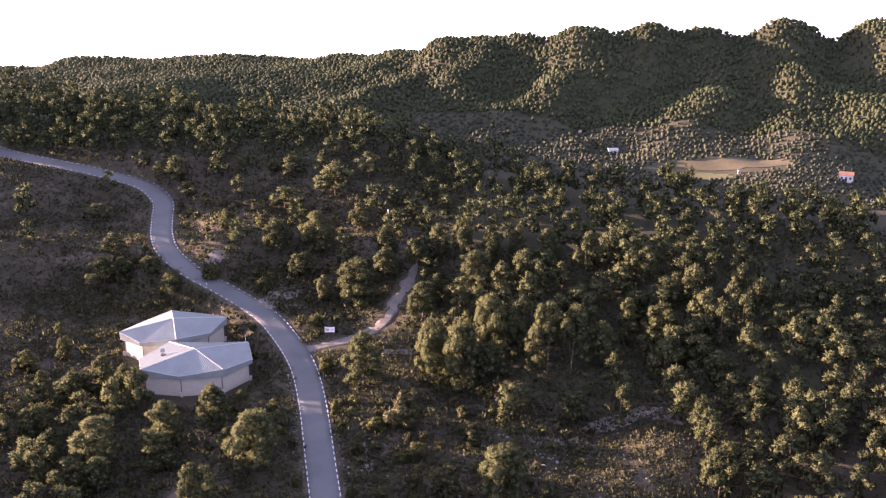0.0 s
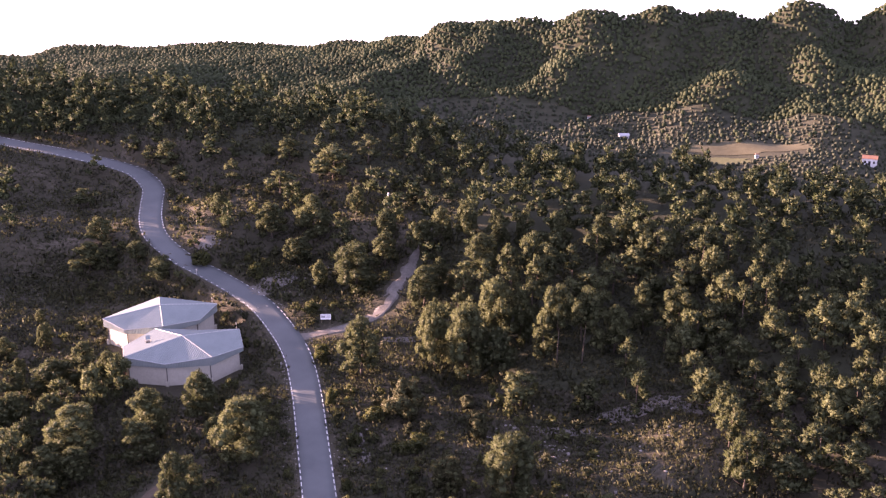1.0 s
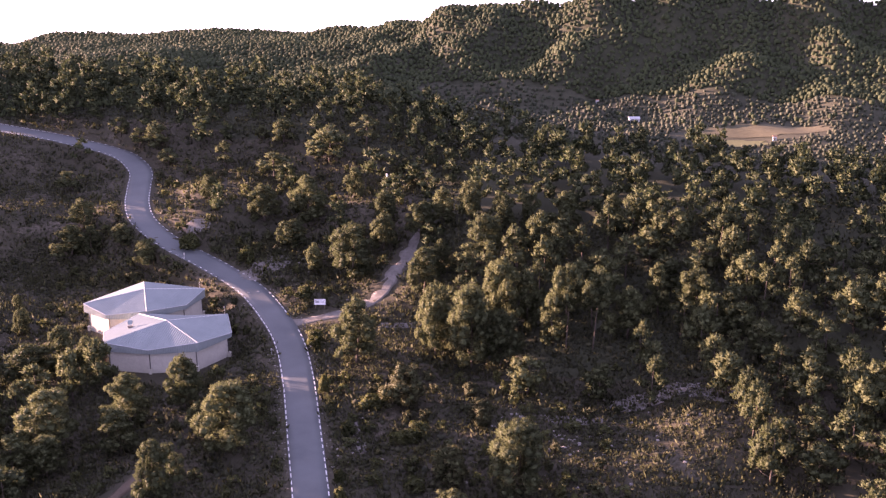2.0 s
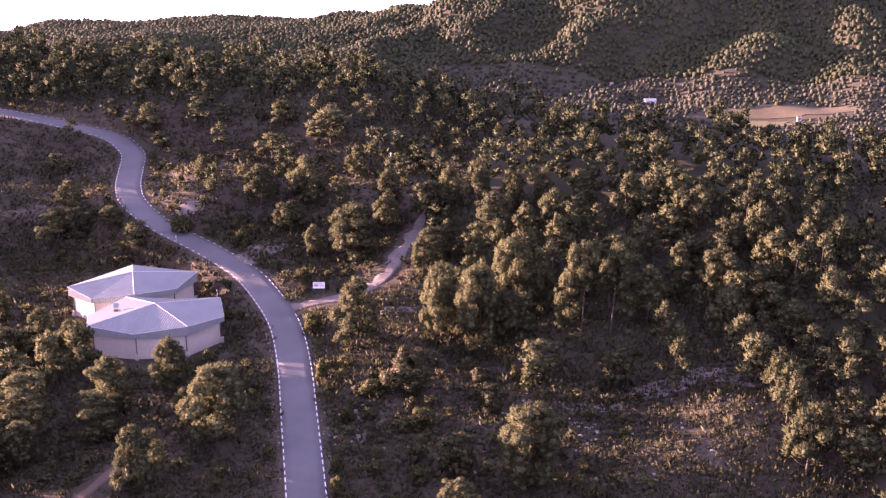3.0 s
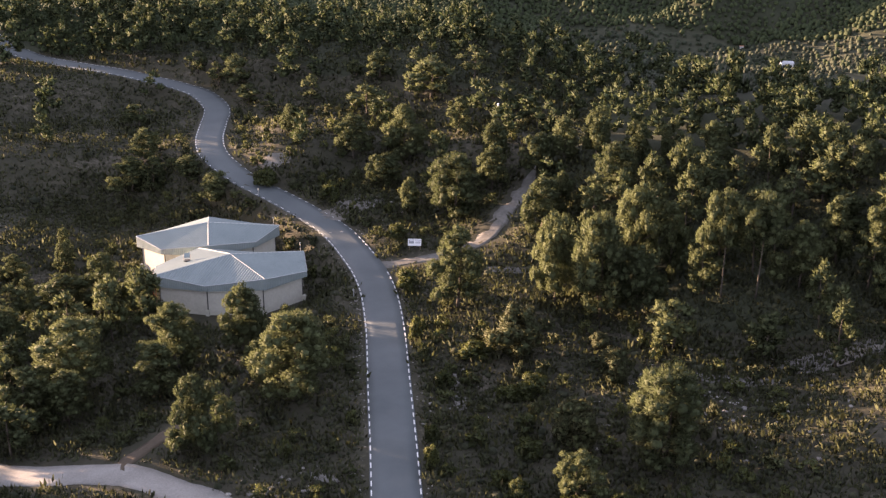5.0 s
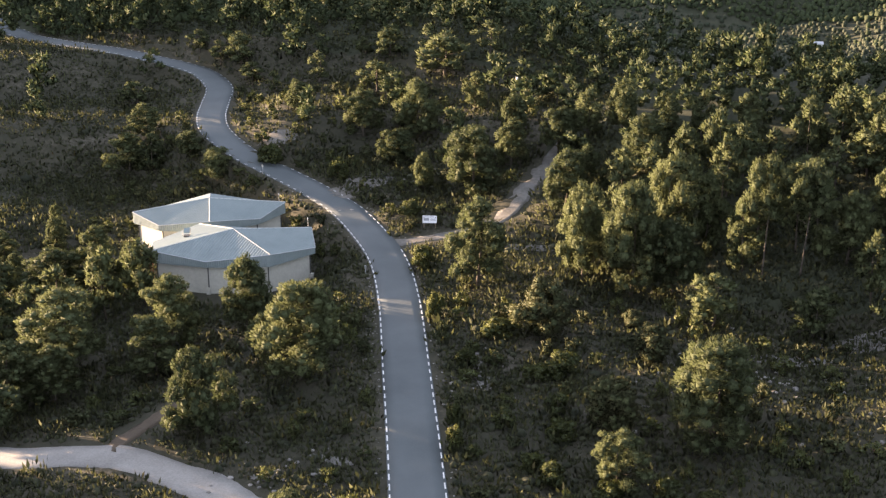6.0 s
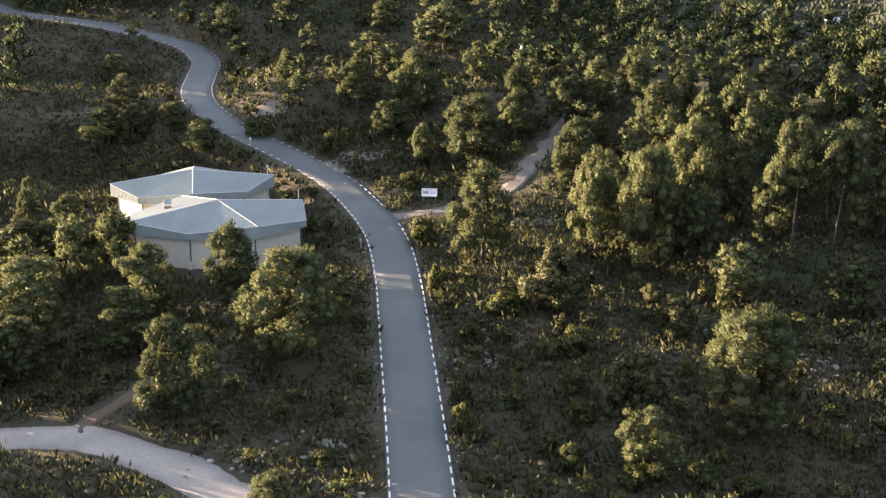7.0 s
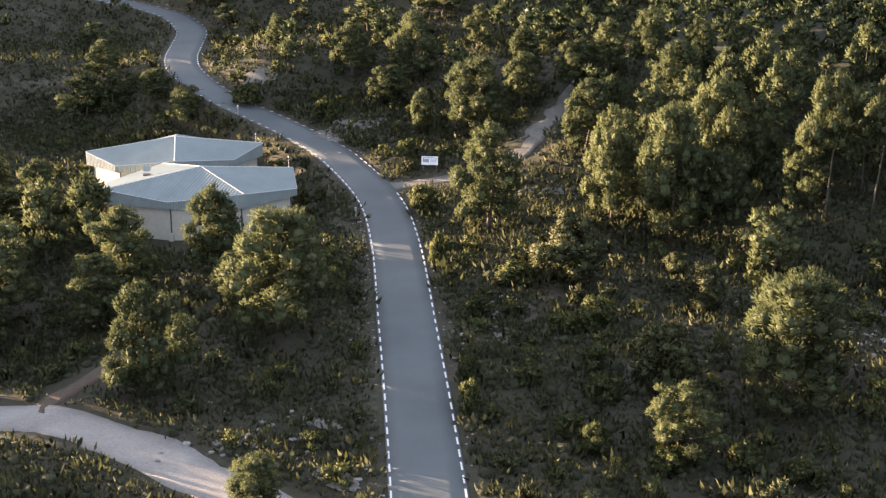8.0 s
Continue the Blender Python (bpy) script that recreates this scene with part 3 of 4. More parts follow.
OAK = [make_tree(61 + k, 5.0, 5.0, 70, 0.2, 0.8, M_OAK, "holm_oak", "dense round grey-green holm oak in the scrub", "tree", 60.0, 0.22, 0.45, 0.95, 0.3, thick=0.12, core=0.66) for k in range(2)]
BUSH = [make_tree(71 + k, 2.0, 3.4, 45, 0.02, 0.7, M_BUSH, "lentisk_bush", "bright green lentisk bush with small leaves beside the road", "bush", 60.0, 0.22, 0.4, 0.8, 0.7, thick=0.05, core=0.66) for k in range(3)]
LOW_BUSH = [make_tree(81 + k, 1.6, 2.4, 25, 0.02, 0.7, mat, "shrub", label, "bush", 24.0, 0.3, 0.4, 0.85, 0.9, thick=0.04, core=0.66)
            for k, (mat, label) in enumerate([(M_BUSH, "bright green rounded shrub in the dark scrub"), (M_OAK, "dull green rounded shrub in the dark scrub"), (M_BUSH, "bright green rounded shrub in the dark scrub")])]

placed = []


def plant(models, spots, group, seed, tall, wide):
    rng = np.random.default_rng(seed)
    for k, (x, y, h, w) in enumerate(spots):
        model = models[k % len(models)]
        m = pose(x, y, gz(x, y) - 0.08, rng.uniform(-3, 3), rng.uniform(-3, 3), rng.uniform(0, 360))
        ob = copy_thing(model, m)
        ob.scale = (w / wide, w / wide, h / tall)
        tagged(ob, group=group)
        placed.append((x, y, w))


GROVE_SPOTS = [(-91.9, 120.7, 5.7, 3.7), (-96.3, 128.4, 3.5, 2.4), (-91.7, 108.7, 4.7, 3.0), (-75.9, 104.6, 9.8, 7.3), (-81.0, 101.5, 7.2, 8.5), (-72.6, 107.8, 5.9, 5.3),
               (-67.3, 78.7, 11.0, 10.6), (-57.2, 86.3, 9.3, 6.8), (-55.3, 78.7, 7.4, 7.4), (-49.0, 91.0, 9.4, 6.3), (-38.2, 78.8, 11.7, 9.6), (-43.9, 82.5, 6.1, 4.2),
               (-44.5, 65.9, 10.2, 6.0), (-68.8, 70.1, 8.7, 7.4), (-82.3, 87.4, 7.5, 6.0), (-29.0, 48.6, 5.2, 4.6), (-64.5, 72.0, 7.5, 6.2), (-98.0, 116.0, 5.0, 4.2)]
SLOPE_SPOTS = [(-31.8, 141.3, 11.2, 9.8), (-16.0, 132.2, 9.4, 7.4), (-13.3, 138.6, 7.7, 4.2), (-24.3, 108.7, 12.9, 8.8), (-11.1, 112.7, 13.5, 6.6), (-4.4, 109.6, 15.5, 8.6),
               (-0.2, 119.9, 15.6, 8.0), (4.3, 120.1, 11.7, 5.0), (27.6, 125.4, 10.7, 5.8), (34.0, 122.8, 10.5, 7.0), (6.3, 73.4, 12.0, 9.8), (-1.8, 63.5, 6.4, 5.8),
               (22.0, 115.7, 9.9, 6.0), (9.4, 114.7, 10.4, 5.9), (0.8, 110.5, 10.5, 6.4)]
UPPER_SPOTS = [(-59.3, 194.6, 6.8, 6.0), (-51.5, 193.0, 6.3, 4.9), (-65.1, 197.6, 3.6, 3.9), (-71.9, 188.1, 6.8, 6.0), (-102.8, 201.8, 4.9, 4.7), (-91.4, 196.0, 6.8, 6.4),
               (-96.7, 198.2, 5.5, 5.1), (-86.9, 190.7, 4.0, 5.2), (-80.0, 185.0, 4.6, 4.0), (-68.6, 166.1, 5.6, 4.6), (-57.9, 180.9, 6.3, 8.0), (-55.2, 161.6, 9.0, 7.2),
               (-45.8, 163.3, 10.6, 7.8), (-36.6, 168.4, 7.2, 5.2), (-46.4, 186.6, 8.8, 9.2), (-38.5, 191.3, 7.6, 8.0), (-47.0, 153.6, 6.2, 5.8), (-40.0, 143.7, 6.3, 4.0),
               (-27.1, 150.7, 8.3, 5.8), (-5.5, 142.4, 8.8, 7.6), (-15.7, 155.8, 8.6, 6.6), (-10.1, 154.4, 8.6, 5.6), (-3.0, 151.0, 8.2, 4.8), (2.6, 153.0, 8.8, 4.4),
               (9.6, 153.4, 8.8, 5.8), (18.8, 151.9, 8.2, 6.2), (-19.9, 154.4, 7.8, 5.7), (-28.1, 157.7, 6.6, 5.6), (-106.0, 177.6, 5.0, 5.5), (-93.8, 156.8, 7.3, 6.2),
               (-95.2, 151.8, 7.2, 6.5), (-90.2, 151.0, 6.8, 5.4), (-76.2, 146.0, 5.9, 5.2), (-83.1, 150.9, 5.0, 5.0)]
plant(FULL, GROVE_SPOTS, "pines round the tanks", 1, 8.0, 5.8)
plant(FULL, SLOPE_SPOTS, "pines beside the road", 2, 8.0, 5.8)
plant(UMBRELLA, [(11.7, 112.9, 15.3, 6.8), (16.3, 112.2, 14.6, 6.8)], "tall pines", 3, 8.0, 5.6)
plant(OAK, [(-3.5, 74.8, 6.2, 5.8), (-13.3, 95.1, 7.4, 7.1), (-0.5, 90.0, 4.6, 4.5), (-3.3, 100.1, 2.2, 3.2)], "holm oaks", 4, 5.0, 5.0)
plant(BUSH, [(-18.7, 94.2, 2.2, 4.6), (-10.1, 86.2, 2.6, 4.7), (-8.5, 72.4, 1.9, 3.7), (-8.1, 63.4, 2.1, 3.4), (-18.3, 67.1, 2.7, 2.0), (-19.3, 72.3, 2.2, 2.0),
             (-27.6, 98.1, 3.2, 2.2), (-55.0, 146.6, 3.4, 4.4), (-12.8, 84.8, 1.5, 3.6), (-71.8, 106.1, 4.6, 4.4), (-33.3, 115.0, 3.0, 4.1), (-20.9, 86.2, 2.0, 3.0),
             (-39.3, 132.5, 2.3, 4.2), (-10.3, 65.7, 1.7, 2.9), (-2.7, 62.0, 1.8, 3.2), (2.9, 62.8, 1.8, 3.5), (6.8, 61.7, 1.9, 3.1), (-68.5, 150.7, 3.0, 5.0)],
      "lentisk bushes", 5, 2.0, 3.4)
plant(FULL, [q for q in UPPER_SPOTS if q[1] < 170], "pines on the upper slope", 6, 8.0, 5.8)
plant(LIGHT, [q for q in UPPER_SPOTS if q[1] >= 170], "pines on the upper slope", 9, 8.0, 5.6)


plant(LIGHT, [(59.0, 112.5, 9.2, 7.2), (53.5, 107.0, 8.6, 6.6), (64.0, 117.0, 9.0, 6.8), (57.0, 103.0, 8.2, 6.2), (65.5, 109.0, 8.8, 7.0), (50.5, 113.5, 8.4, 6.0)], "pines of the wood", 10, 8.0, 5.6)


def scatter(seed, n, x0, x1, y0, y1, chance, gap, taken, clear=1.6):
    """Random spots in a field, kept apart from one another and off the ways."""
    rng = np.random.default_rng(seed)
    xs, ys = rng.uniform(x0, x1, n), rng.uniform(y0, y1, n)
    ok = (rng.random(n) < chance(xs, ys)) & (way_distance(xs, ys) > clear) & (np.minimum(np.hypot(xs + 60.1, ys - 113.7), np.hypot(xs + 69.5, ys - 127.5)) > 11.6)
    spots = []
    cells = {}
    for x, y, r in taken:
        cells.setdefault((int(x // 8), int(y // 8)), []).append((x, y, r))
    for x, y in zip(xs[ok], ys[ok]):
        cx, cy = int(x // 8), int(y // 8)
        near = [q for i in (-1, 0, 1) for j in (-1, 0, 1) for q in cells.get((cx + i, cy + j), ())]
        g = gap * rng.uniform(0.75, 1.3)
        if all((x - q[0]) ** 2 + (y - q[1]) ** 2 > (g * 0.5 + q[2] * 0.42) ** 2 for q in near):
            cells.setdefault((cx, cy), []).append((x, y, g))
            spots.append((x, y))
    return spots


def wood_density(x, y):
    """How thick the pines stand: a dense wood on the right-hand slope, open scrub by the road."""
    edge = np.interp(y, [100, 140, 158], [-10, -12, -21])
    right = 1 / (1 + np.exp(-(x - edge) / 1.5)) * (nearest(TRACK_LINE, x, y)[1] > 4.2)
    rise = 1 / (1 + np.exp(-(y - (112 - 0.10 * x - 1.4 * np.maximum(x - 24, 0))) / 3.5))
    crest = np.interp(x, [-161, -120, -81, -45, -25, -10, 12, 33, 52, 70, 90], [240, 235, 226, 216, 207, 198, 193, 188, 178, 173, 164])
    top = 1 / (1 + np.exp(-(y - (crest - 22 - 0.06 * np.maximum(-x - 40, 0))) / 3.0))
    # thin pines on the left, mostly out of view, added to shade the gravel
    left = 0.3 * ((x < -66) & (x > -125) & (y < 104)) + 0.02 * (y > 150)
    return np.clip(np.maximum(right * rise, top) + left, 0, 1) * (y < crest + 4)


shrub_spots = scatter(23, 700, -26, 22, 54, 108, lambda x, y: 1.0 + 0 * x, 4.0, placed)[:90] + scatter(24, 500, -62, -24, 56, 104, lambda x, y: 1.0 + 0 * x, 4.6, placed)[:30]
shrub_spots += scatter(25, 1200, -92, -24, 122, 186, lambda x, y: 1.0 + 0 * x, 3.6, placed)[:150]
rng_shrub = np.random.default_rng(26)
shrub_list = [(x, y, rng_shrub.uniform(1.1, 2.3), rng_shrub.uniform(1.5, 3.2)) for x, y in shrub_spots]
shrub_list += [(-36.7, 92.3, 2.2, 2.8), (-38.2, 94.8, 2.4, 3.0), (-35.9, 89.3, 2.1, 2.6), (-39.6, 97.6, 2.3, 3.0), (-40.6, 92.2, 2.5, 3.2), (-34.6, 86.2, 1.9, 2.4), (-37.9, 87.6, 2.2, 3.0)]
tall_before = list(placed)
plant(LOW_BUSH, shrub_list, "shrubs in the open scrub", 8, 1.6, 2.4)
placed = tall_before
wood = scatter(21, 9000, -190, 100, 40, 243, lambda x, y: wood_density(x, y) * (y > 50), 4.9, placed)
wood.sort(key=lambda s: (s[1] - 60) + 0.35 * abs(s[0] - 10))
rng_wood = np.random.default_rng(5)
near_wood = wood[:215]
plant(LIGHT, [(x, y, rng_wood.uniform(6.6, 10.2), rng_wood.uniform(4.8, 6.6)) for x, y in near_wood], "pines of the wood", 7, 8.0, 5.6)
for model in FULL + LIGHT + UMBRELLA + OAK + BUSH + LOW_BUSH:
    for o in (*model.children, model):
        bpy.data.objects.remove(o)


def dot_wood(name, spots, seed, sizes, leaf, balls=3, tall=1.25):
    """Small far trees: each a few uneven balls of foliage with a ragged top."""
    rng = np.random.default_rng(seed)
    zs = ground_z(np.array([s[0] for s in spots]), np.array([s[1] for s in spots]))
    V, F = [], []
    n = 0
    for (x, y), z in zip(spots, zs):
        s = rng.uniform(*sizes)
        a = rng.uniform(0, 6.28)
        for k in range(balls):
            f = k / max(balls - 1, 1)
            r = s * (0.42 - 0.14 * f) * rng.uniform(0.85, 1.15)
            o = s * 0.2 * (1 - f)
            c = (x + math.cos(a + 2.2 * k) * o, y + math.sin(a + 2.2 * k) * o, z + s * tall * (0.3 + 0.5 * f))
            V.append(c + ICO_V * r * np.array([1, 1, 1.1]) * rng.uniform(0.7, 1.25, (len(ICO_V), 1)))
            F.append(DOME_F + n)
            n += len(ICO_V)
    return mesh_of(name, np.concatenate(V).tolist(), np.concatenate(F).tolist(), leaf, True)


def wood_mesh(name, spots, seed, sizes, n_lobe, per_m2, leaf_size, leaf, models=6):
    """Many joined trees of the same kind, each from one of a few crown shapes, turned and scaled."""
    rng = np.random.default_rng(seed)
    kinds = []
    for k in range(models):
        kinds.append(crown_data(rng, *lobes_of(rng, 8.0, 5.8, n_lobe, 1.2, rng.uniform(0.45, 0.85)), per_m2, leaf_size, 0.85, 0.6, 0.36, 0.7))
    V1, F1, N1, V2, F2, N2 = [], [], [], [], [], []
    n1 = n2 = 0
    zs = ground_z(np.array([s[0] for s in spots]), np.array([s[1] for s in spots]))
    for (x, y), z in zip(spots, zs):
        v1, f1, m1, v2, f2, m2 = kinds[rng.integers(models)]
        a, s = rng.uniform(0, 6.28), rng.uniform(*sizes) / 8.0
        turn = np.array([[math.cos(a), -math.sin(a), 0], [math.sin(a), math.cos(a), 0], [0, 0, 1.0]])
        grow = turn * np.array([[1], [1], [rng.uniform(0.85, 1.25)]]) * s
        V1.append(v1 @ grow.T + (x, y, z - 0.1))
        V2.append(v2 @ grow.T + (x, y, z - 0.1))
        N1.append(m1 @ turn.T)
        N2.append(m2 @ turn.T)
        F1.append(f1 + n1)
        F2.append(f2 + n2)
        n1 += len(v1)
        n2 += len(v2)
    return leafy_mesh(name, *[np.concatenate(q) for q in (V1, F1, N1)], leaf, *[np.concatenate(q) for q in (V2, F2, N2)], M_CROWN_SHADE)


far_wood = wood[215:]
tagged(new("pine_wood", wood_mesh("pine_wood", far_wood, 8, (6.0, 9.0), 25, 3.8, 0.9, M_WOODS)), "dense pine wood covering the ridge", "woodland", kind="stuff")

# ---- far hills: woods, olive groves, fields and farmhouses ----
def floor_edge(x):
    return np.interp(x, [-35, -7, 26, 57, 78, 98, 139], [249, 246, 241, 233, 223, 211, 202])


def hill_wood(x, y):
    """Where the far slopes are wooded; the valley floor holds groves and fields."""
    return np.where((x > -34) & (y < floor_edge(x)), 0.02, 1.0)


hill_spots = scatter(31, 110000, -215, 165, 214, 325, lambda x, y: hill_wood(x, y) * (y < np.interp(x, RIDGE[:, 0], RIDGE[:, 1]) + 8), 0.82, [])
tagged(new("hill_wood", dot_wood("hill_wood", hill_spots, 9, (1.0, 1.75), M_WOODS, 1)), "pine-covered hills in the distance", "woodland", kind="stuff")


def grove_rows():
    rng = np.random.default_rng(12)
    out = []
    for i in range(98):
        for j in range(58):
            x, y = -34 + i * 1.4 + 0.3 * (j % 2), 180 + j * 1.5
            x, y = x + rng.uniform(-0.3, 0.3), y + rng.uniform(-0.3, 0.3)
            if y < float(floor_edge(x)) - 1 and rng.random() < 0.88:
                field = ((x - 51) / 19) ** 2 + ((y - 208.5) / 6) ** 2
                if field > 1 and y > np.interp(x, [-40, -10, 12, 33, 52, 70, 90], [214, 203, 198, 193, 184, 179, 170]):
                    out.append((x, y))
    return out


olive_spots = grove_rows()
tagged(new("olive_grove", dot_wood("olive_grove", olive_spots, 10, (0.9, 1.5), M_OLIVE, 1, 0.8)), "rows of grey-green olive trees on the valley floor", "olive grove", kind="stuff")


def field(name, cx, cy, rx, ry, turn, material, label):
    verts, faces = [], []
    n, rings = 36, 6
    rng = np.random.default_rng(int(abs(cx * 7 + cy)))
    wob = rng.uniform(0.85, 1.15, n)
    for k in range(rings + 1):
        for s in range(n):
            a = 2 * math.pi * s / n
            r = k / rings * wob[s]
            u, v = math.cos(a) * rx * r, math.sin(a) * ry * r
            x, y = cx + u * math.cos(turn) - v * math.sin(turn), cy + u * math.sin(turn) + v * math.cos(turn)
            verts.append((x, y, gz(x, y) + 0.12))
    for k in range(rings):
        for s in range(n):
            faces.append((k * n + s, k * n + (s + 1) % n, (k + 1) * n + (s + 1) % n, (k + 1) * n + s))
    return tagged(new(name, mesh_of(name, verts, faces, material, True)), label, "field", kind="structure")


field("field", 53, 211, 18, 3.6, -0.15, M_FIELD, "dry straw-coloured field in the valley")
field("meadow", 46, 204.5, 8.5, 2.3, -0.12, M_MEADOW, "green grass meadow in the valley")


def farmhouse(x, y, sx, sy, h, turn, roof, label):
    """A small gabled house with door and windows."""
    ob = thing("farmhouse", label, "house", pose(x, y, gz(x, y), 0, 0, turn))
    bm = bmesh.new()
    box(bm, 0, 0, h / 2 - 0.2, sx, sy, h + 0.4)
    part("wall", bm_mesh("wall", bm, M_WHITE), ob)
    bm = bmesh.new()
    e, r = 0.12, h + sy * 0.28
    v = [bm.verts.new(p) for p in ((-sx / 2 - e, -sy / 2 - e, h), (sx / 2 + e, -sy / 2 - e, h), (sx / 2 + e, 0, r), (-sx / 2 - e, 0, r), (-sx / 2 - e, sy / 2 + e, h), (sx / 2 + e, sy / 2 + e, h))]
    for f in ((0, 1, 2, 3), (3, 2, 5, 4), (0, 3, 4), (1, 5, 2), (0, 4, 5, 1)):
        bm.faces.new([v[i] for i in f])
    part("roof", bm_mesh("roof", bm, roof), ob)
    for px, w, b, t in ((-sx * 0.3, 0.14, 0.35, 0.7), (sx * 0.3, 0.14, 0.35, 0.7), (0, 0.16, 0.0, 0.68)):
        bm = bmesh.new()
        box(bm, px, -sy / 2 - 0.01, h * (b + t) / 2, sx * w, 0.06, h * (t - b))
        part("door" if b == 0 else "window", bm_mesh("opening", bm, M_DARK), ob)
    return ob


farmhouse(81.5, 199, 3.4, 2.2, 1.7, -12, M_TILE, "small whitewashed farmhouse with tiled roof in the valley")
farmhouse(23.8, 225, 2.6, 1.6, 1.1, 8, M_STEEL, "low farm shed with pale metal roof among trees")
farmhouse(56, 204.5, 0.9, 0.7, 1.0, 0, M_TILE, "tiny white pump house beside a field track")
farmhouse(14.3, 240.6, 0.7, 0.6, 0.9, 20, M_TILE, "tiny white hut among the olive rows")

# ---- low scrub, stones and small things by the road ----
def clump_mesh(name, spots, seed, sizes, n_spray, slim, material, up=1.3, grow=0.56, body=None):
    """Many small shrubs: an uneven body on the ground and a coat of leafy sprays growing from it."""
    rng = np.random.default_rng(seed)
    pts, ways, size, mid, rad, turned = [], [], [], [], [], []
    xs, ys = np.array([s[0] for s in spots]), np.array([s[1] for s in spots])
    zs = ground_z(xs, ys)
    for x, y, z in zip(xs, ys, zs):
        s = rng.uniform(*sizes) * (1.0 if rng.random() < 0.85 else 1.5)
        tall = rng.uniform(0.6, 1.0)
        d = unit(rng, n_spray)
        d[:, 2] = np.abs(d[:, 2])
        p = np.array([x, y, z]) + d * np.array([s, s, s * tall]) * rng.uniform(0.6, 1.0, (n_spray, 1))
        w = d + np.array([0, 0, up]) + rng.normal(0, 0.3, (n_spray, 3))
        pts.append(p)
        ways.append(w / np.linalg.norm(w, axis=1)[:, None])
        size.append(np.full(n_spray, s * grow))
        m = d + rng.normal(0, 0.25, d.shape)
        turned.append(m / np.linalg.norm(m, axis=1)[:, None])
        mid.append((x, y, z))
        rad.append(s * 0.52 * tall)
    verts, faces = sprays(np.concatenate(pts), np.concatenate(ways), np.concatenate(size), rng, slim)
    if body is None:
        v2, f2, mid = np.zeros((0, 3)), np.zeros((0, 3), int), []
    else:
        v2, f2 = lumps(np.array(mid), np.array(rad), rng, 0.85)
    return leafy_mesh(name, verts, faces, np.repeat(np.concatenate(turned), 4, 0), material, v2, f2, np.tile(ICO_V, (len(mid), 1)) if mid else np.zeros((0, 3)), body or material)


def scrub_chance(x, y):
    bare = np.sin(x * 0.33 + 2 * np.sin(y * 0.17)) * np.cos(y * 0.27 + np.sin(x * 0.21))
    return np.clip(1.0 - 0.55 * (bare > 0.55), 0.1, 1)


low_spots = scatter(41, 80000, -108, 50, 44, 156, scrub_chance, 0.72, [], 0.8)
cut = int(len(low_spots) * 0.74)
tagged(new("scrub", clump_mesh("scrub", low_spots[:cut], 42, (0.55, 1.35), 16, 0.34, M_SCRUB, grow=0.5, body=M_SCRUB_SHADE)), "low dark green rosemary and kermes scrub", "scrub", kind="stuff")
tagged(new("dry_brush", clump_mesh("dry_brush", low_spots[cut:], 43, (0.3, 0.7), 14, 0.22, M_DRY, grow=0.4)), "dry brown grass and brush between shrubs", "brush", kind="stuff")
high_spots = scatter(44, 26000, -150, -10, 140, 226, scrub_chance, 1.15, [], 1.0)
tagged(new("upper_scrub", clump_mesh("upper_scrub", high_spots, 45, (0.6, 1.3), 13, 0.42, M_SCRUB, body=M_SCRUB_SHADE)), "olive-green scrub on the upper slope", "scrub", kind="stuff")

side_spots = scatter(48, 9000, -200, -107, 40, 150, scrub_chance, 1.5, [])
tagged(new("side_scrub", clump_mesh("side_scrub", side_spots, 49, (0.7, 1.5), 10, 0.42, M_SCRUB, body=M_SCRUB_SHADE)), "dark green scrub on the hillside", "scrub", kind="stuff")
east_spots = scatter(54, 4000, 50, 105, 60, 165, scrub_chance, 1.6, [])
tagged(new("slope_scrub", clump_mesh("slope_scrub", east_spots, 55, (0.7, 1.4), 10, 0.42, M_SCRUB, body=M_SCRUB_SHADE)), "dark green scrub under the pine wood", "scrub", kind="stuff")
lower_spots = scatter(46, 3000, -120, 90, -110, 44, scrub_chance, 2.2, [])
tagged(new("lower_scrub", clump_mesh("lower_scrub", lower_spots, 47, (0.8, 1.7), 8, 0.5, M_SCRUB, body=M_SCRUB_SHADE)), "dark green scrub on the lower slope", "scrub", kind="stuff")


def stones(name, spots, seed, sizes, label):
    rng = np.random.default_rng(seed)
    V, F = [], []
    zs = ground_z(np.array([s[0] for s in spots]), np.array([s[1] for s in spots]))
    for k, ((x, y), z) in enumerate(zip(spots, zs)):
        s = rng.uniform(*sizes)
        v = ICO_V * rng.uniform(0.65, 1.15, (len(ICO_V), 1)) * np.array([s, s * rng.uniform(0.6, 1), s * 0.55])
        V.append(v + (x, y, z + s * 0.12))
        F.append(ICO_F + k * len(ICO_V))
    return tagged(new(name, mesh_of(name, np.concatenate(V).tolist(), np.concatenate(F).tolist(), M_STONE)), label, "stones", kind="stuff")


rng_stone = np.random.default_rng(51)
bank = [tuple(ROAD_LINE[k] + road_side[k] * s * (3.1 + abs(rng_stone.normal(0, 0.9))) + road_way[k] * rng_stone.uniform(-2, 2)) for k in range(8, 110) for s in (1, -1)
        for _ in range(rng_stone.integers(0, 9) if s > 0 and 40 < k < 75 else rng_stone.integers(0, 3))]
stones("roadside_stones", bank, 52, (0.05, 0.19), "grey limestone rubble along the road verge")
outcrop = [(rng_stone.normal(12, 9), rng_stone.normal(88, 6)) for _ in range(200)] + [(rng_stone.normal(-44, 5), rng_stone.normal(146, 6)) for _ in range(50)]
outcrop += [(rng_stone.normal(-20, 1.6), rng_stone.normal(83, 4)) for _ in range(40)] + [(rng_stone.normal(-33, 4), rng_stone.normal(60, 4)) for _ in range(50)]
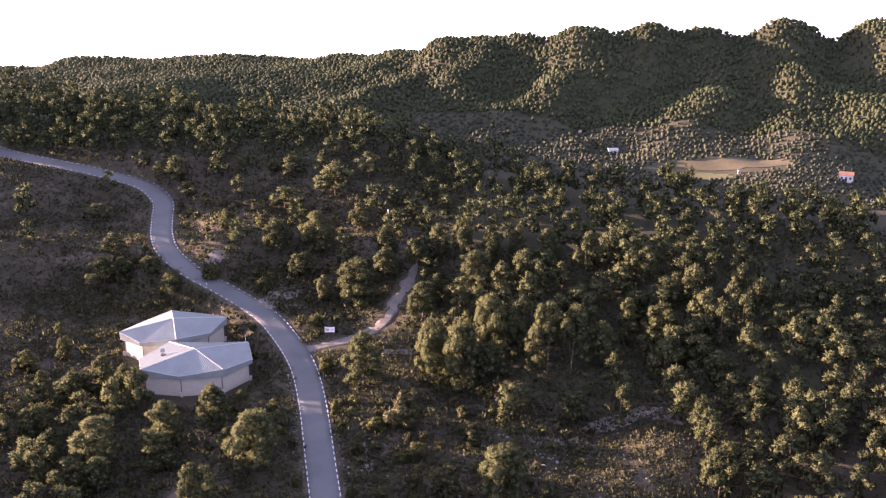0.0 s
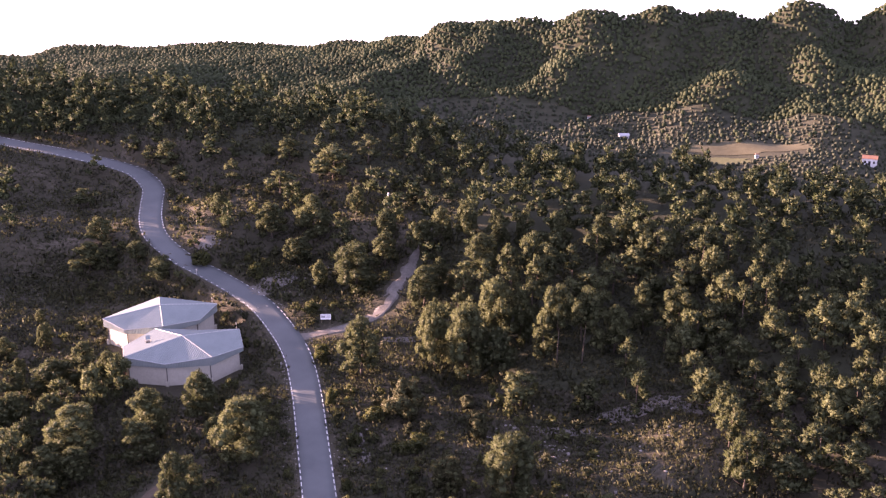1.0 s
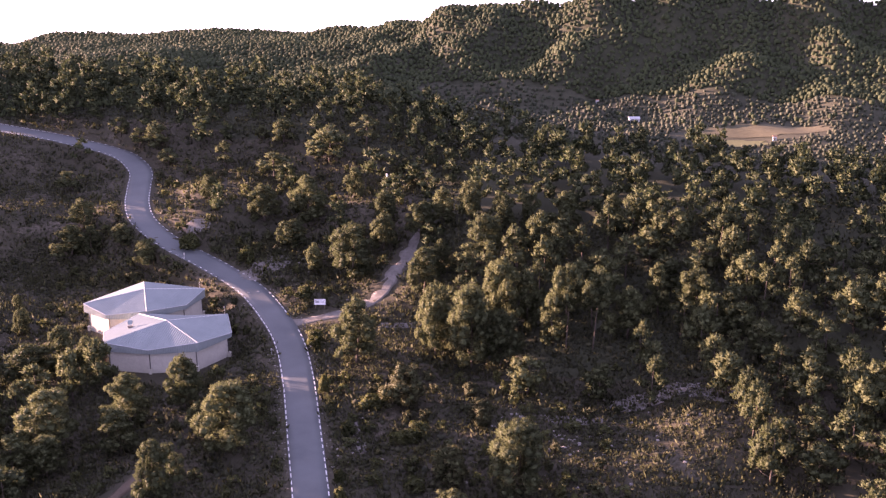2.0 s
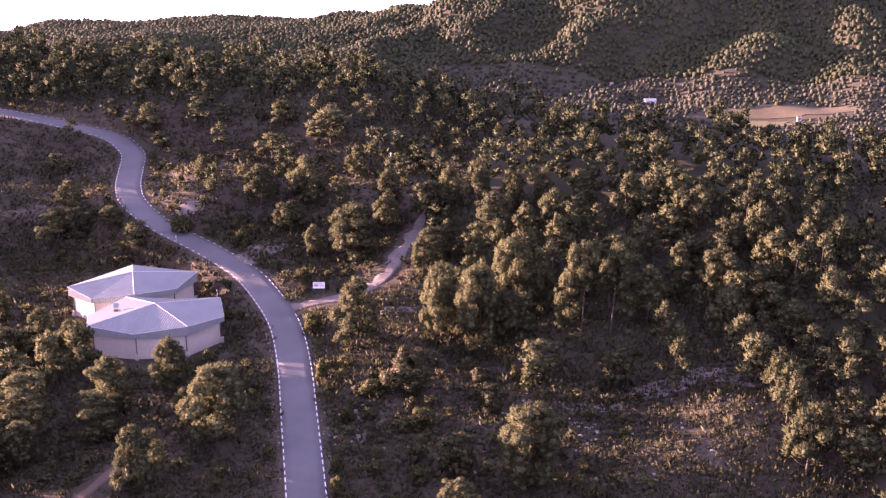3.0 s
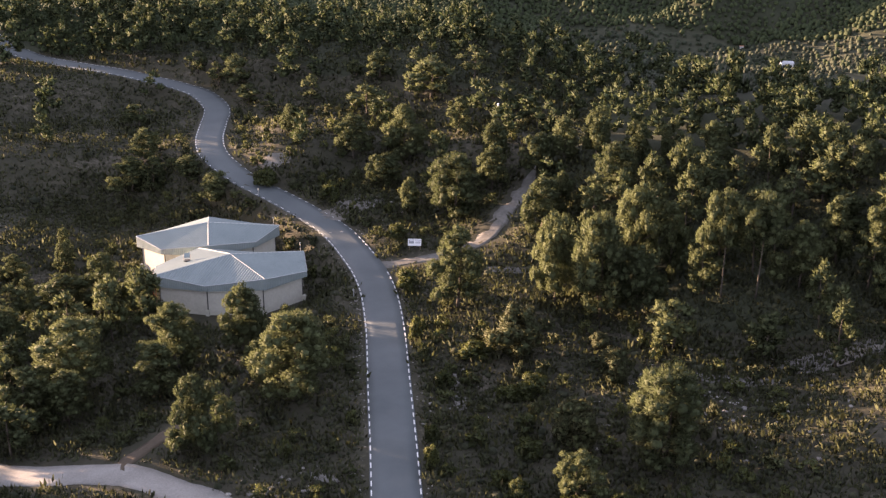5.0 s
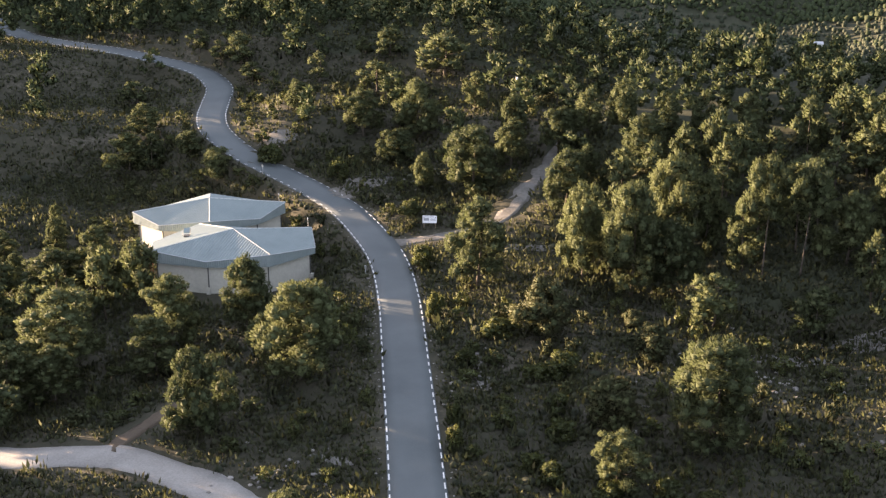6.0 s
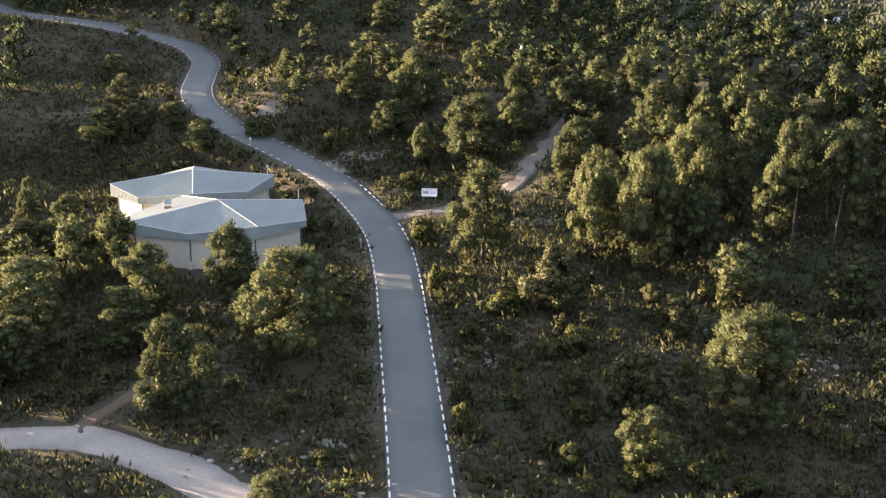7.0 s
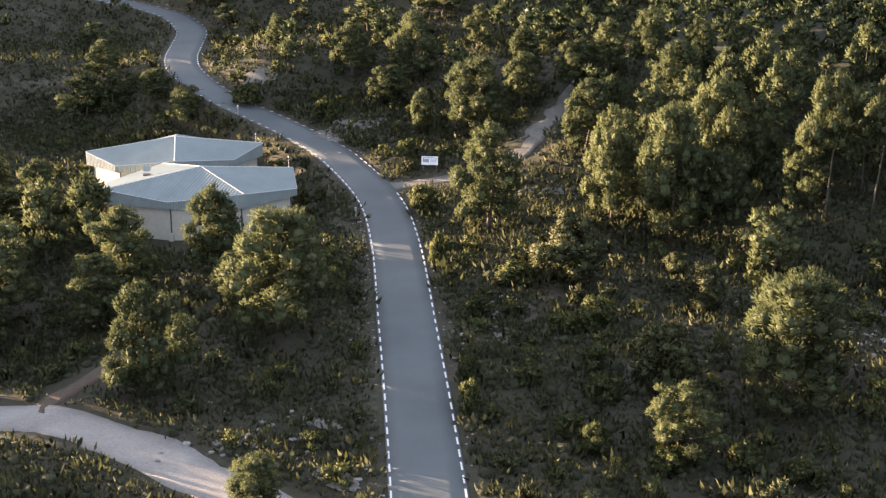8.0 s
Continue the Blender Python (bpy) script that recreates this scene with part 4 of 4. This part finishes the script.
stones("limestone_outcrop", outcrop, 53, (0.1, 0.42), "pale weathered limestone blocks in the scrub")

# painted edge dashes
bm = bmesh.new()
box(bm, 0, 0, 0, 1.2, 0.14, 0.012)
dash_mesh = bm_mesh("edge_dash", bm, M_PAINT)
arc = np.concatenate([[0], np.cumsum(np.linalg.norm(np.diff(ROAD_LINE, axis=0), axis=1))])
for side in (1, -1):
    for s in np.arange(2.0, 262.0, 1.85):
        x, y = np.interp(s, arc, ROAD_LINE[:, 0]), np.interp(s, arc, ROAD_LINE[:, 1])
        dx, dy = np.interp(s, arc, road_way[:, 0]), np.interp(s, arc, road_way[:, 1])
        if nearest(TRACK_LINE, x, y)[1] < 3.2 and side < 0:
            continue
        z = np.interp(s, arc, WAYS[0][1])
        dash = new("edge_dash", dash_mesh)
        dash.parent = road
        dash.matrix_world = Matrix.Translation((x - dy * side * 2.6, y + dx * side * 2.6, z + 0.036)) @ Matrix.Rotation(math.atan2(dy, dx), 4, "Z")


def info_board(x, y, turn):
    ob = thing("information_board", "white information board on two timber posts beside the track", "sign", pose(x, y, gz(x, y), 0, 0, turn))
    for s in (-0.85, 0.85):
        bm = bmesh.new()
        box(bm, s, 0, 0.8, 0.12, 0.12, 1.8)
        part("post", bm_mesh("post", bm, M_WOOD), ob)
    bm = bmesh.new()
    bmesh.ops.transform(bm, verts=box(bm, 0, 0, 0, 2.1, 0.06, 1.1), matrix=Matrix.Translation((0, -0.1, 1.35)) @ Matrix.Rotation(radians(-18), 4, "X"))
    board = part("board", bm_mesh("board", bm, M_BOARD), ob, "white printed panel")
    for k, (u, v, w, h) in enumerate(((-0.1, 0.36, 1.5, 0.09), (-0.5, 0.0, 0.8, 0.4), (0.5, 0.1, 0.8, 0.05), (0.5, -0.02, 0.8, 0.05), (0.5, -0.14, 0.8, 0.05))):
        bm = bmesh.new()
        bmesh.ops.transform(bm, verts=box(bm, u, -0.036, v, w, 0.01, h), matrix=Matrix.Translation((0, -0.1, 1.35)) @ Matrix.Rotation(radians(-18), 4, "X"))
        part("print", bm_mesh("print", bm, M_INK), board)
    return ob


info_board(-35.6, 129.6, 9)


def marker_post(x, y, h=1.5):
    ob = thing("marker_post", "slim grey steel marker post on the road verge", "post", pose(x, y, gz(x, y)), "road marker posts")
    bm = bmesh.new()
    tube(bm, [(0, 0, -0.2), (0, 0, h)], [0.05, 0.05], 6)
    part("pole", bm_mesh("pole", bm, M_STEEL), ob)
    bm = bmesh.new()
    box(bm, 0, -0.06, h - 0.2, 0.28, 0.03, 0.4)
    part("plate", bm_mesh("plate", bm, M_STEEL), ob, "small plate")


marker_post(-39.8, 110.0)
marker_post(-67.8, 145.6)


# ---- bare stony ground between the shrubs ----
for bx, by, ba, bb, bt in ((-50.5, 144.6, 5.4, 2.6, 0.5), (-20.4, 87.6, 0.9, 2.0, 0.3), (-18.3, 83.0, 0.8, 2.6, 0.25), (-29.6, 63.2, 2.3, 0.8, -0.2), (-25.6, 55.4, 2.4, 1.0, -0.5),
                           (-35.0, 58.9, 1.3, 0.7, 0.2), (-68.8, 156.2, 3.4, 1.5, 0.2), (-19.0, 123.4, 4.2, 0.9, 0.1), (26.0, 99.6, 7.5, 2.6, 0.15), (37.5, 97.0, 6.0, 2.4, -0.2), (14.0, 93.0, 5.5, 1.6, 0.1)):
    field("stony_patch", bx, by, ba, bb, bt, M_RUBBLE, "bare pale limestone ground between shrubs")


def wire_pole(x, y, h):
    ob = thing("pole", "slender dark timber pole with a white head among pines", "pole", pose(x, y, gz(x, y)))
    bm = bmesh.new()
    tube(bm, [(0, 0, -0.3), (0, 0, h)], [0.1, 0.07], 7)
    part("shaft", bm_mesh("shaft", bm, M_PIPE), ob)
    bm = bmesh.new()
    tube(bm, [(0, 0, h - 0.25), (0, 0, h + 0.1), (0, 0, h + 0.4), (0, 0, h + 0.5)], [0.1, 0.17, 0.17, 0.08], 8)
    part("head", bm_mesh("head", bm, M_WHITE), ob, "white head")


wire_pole(-28.6, 164.0, 6.2)
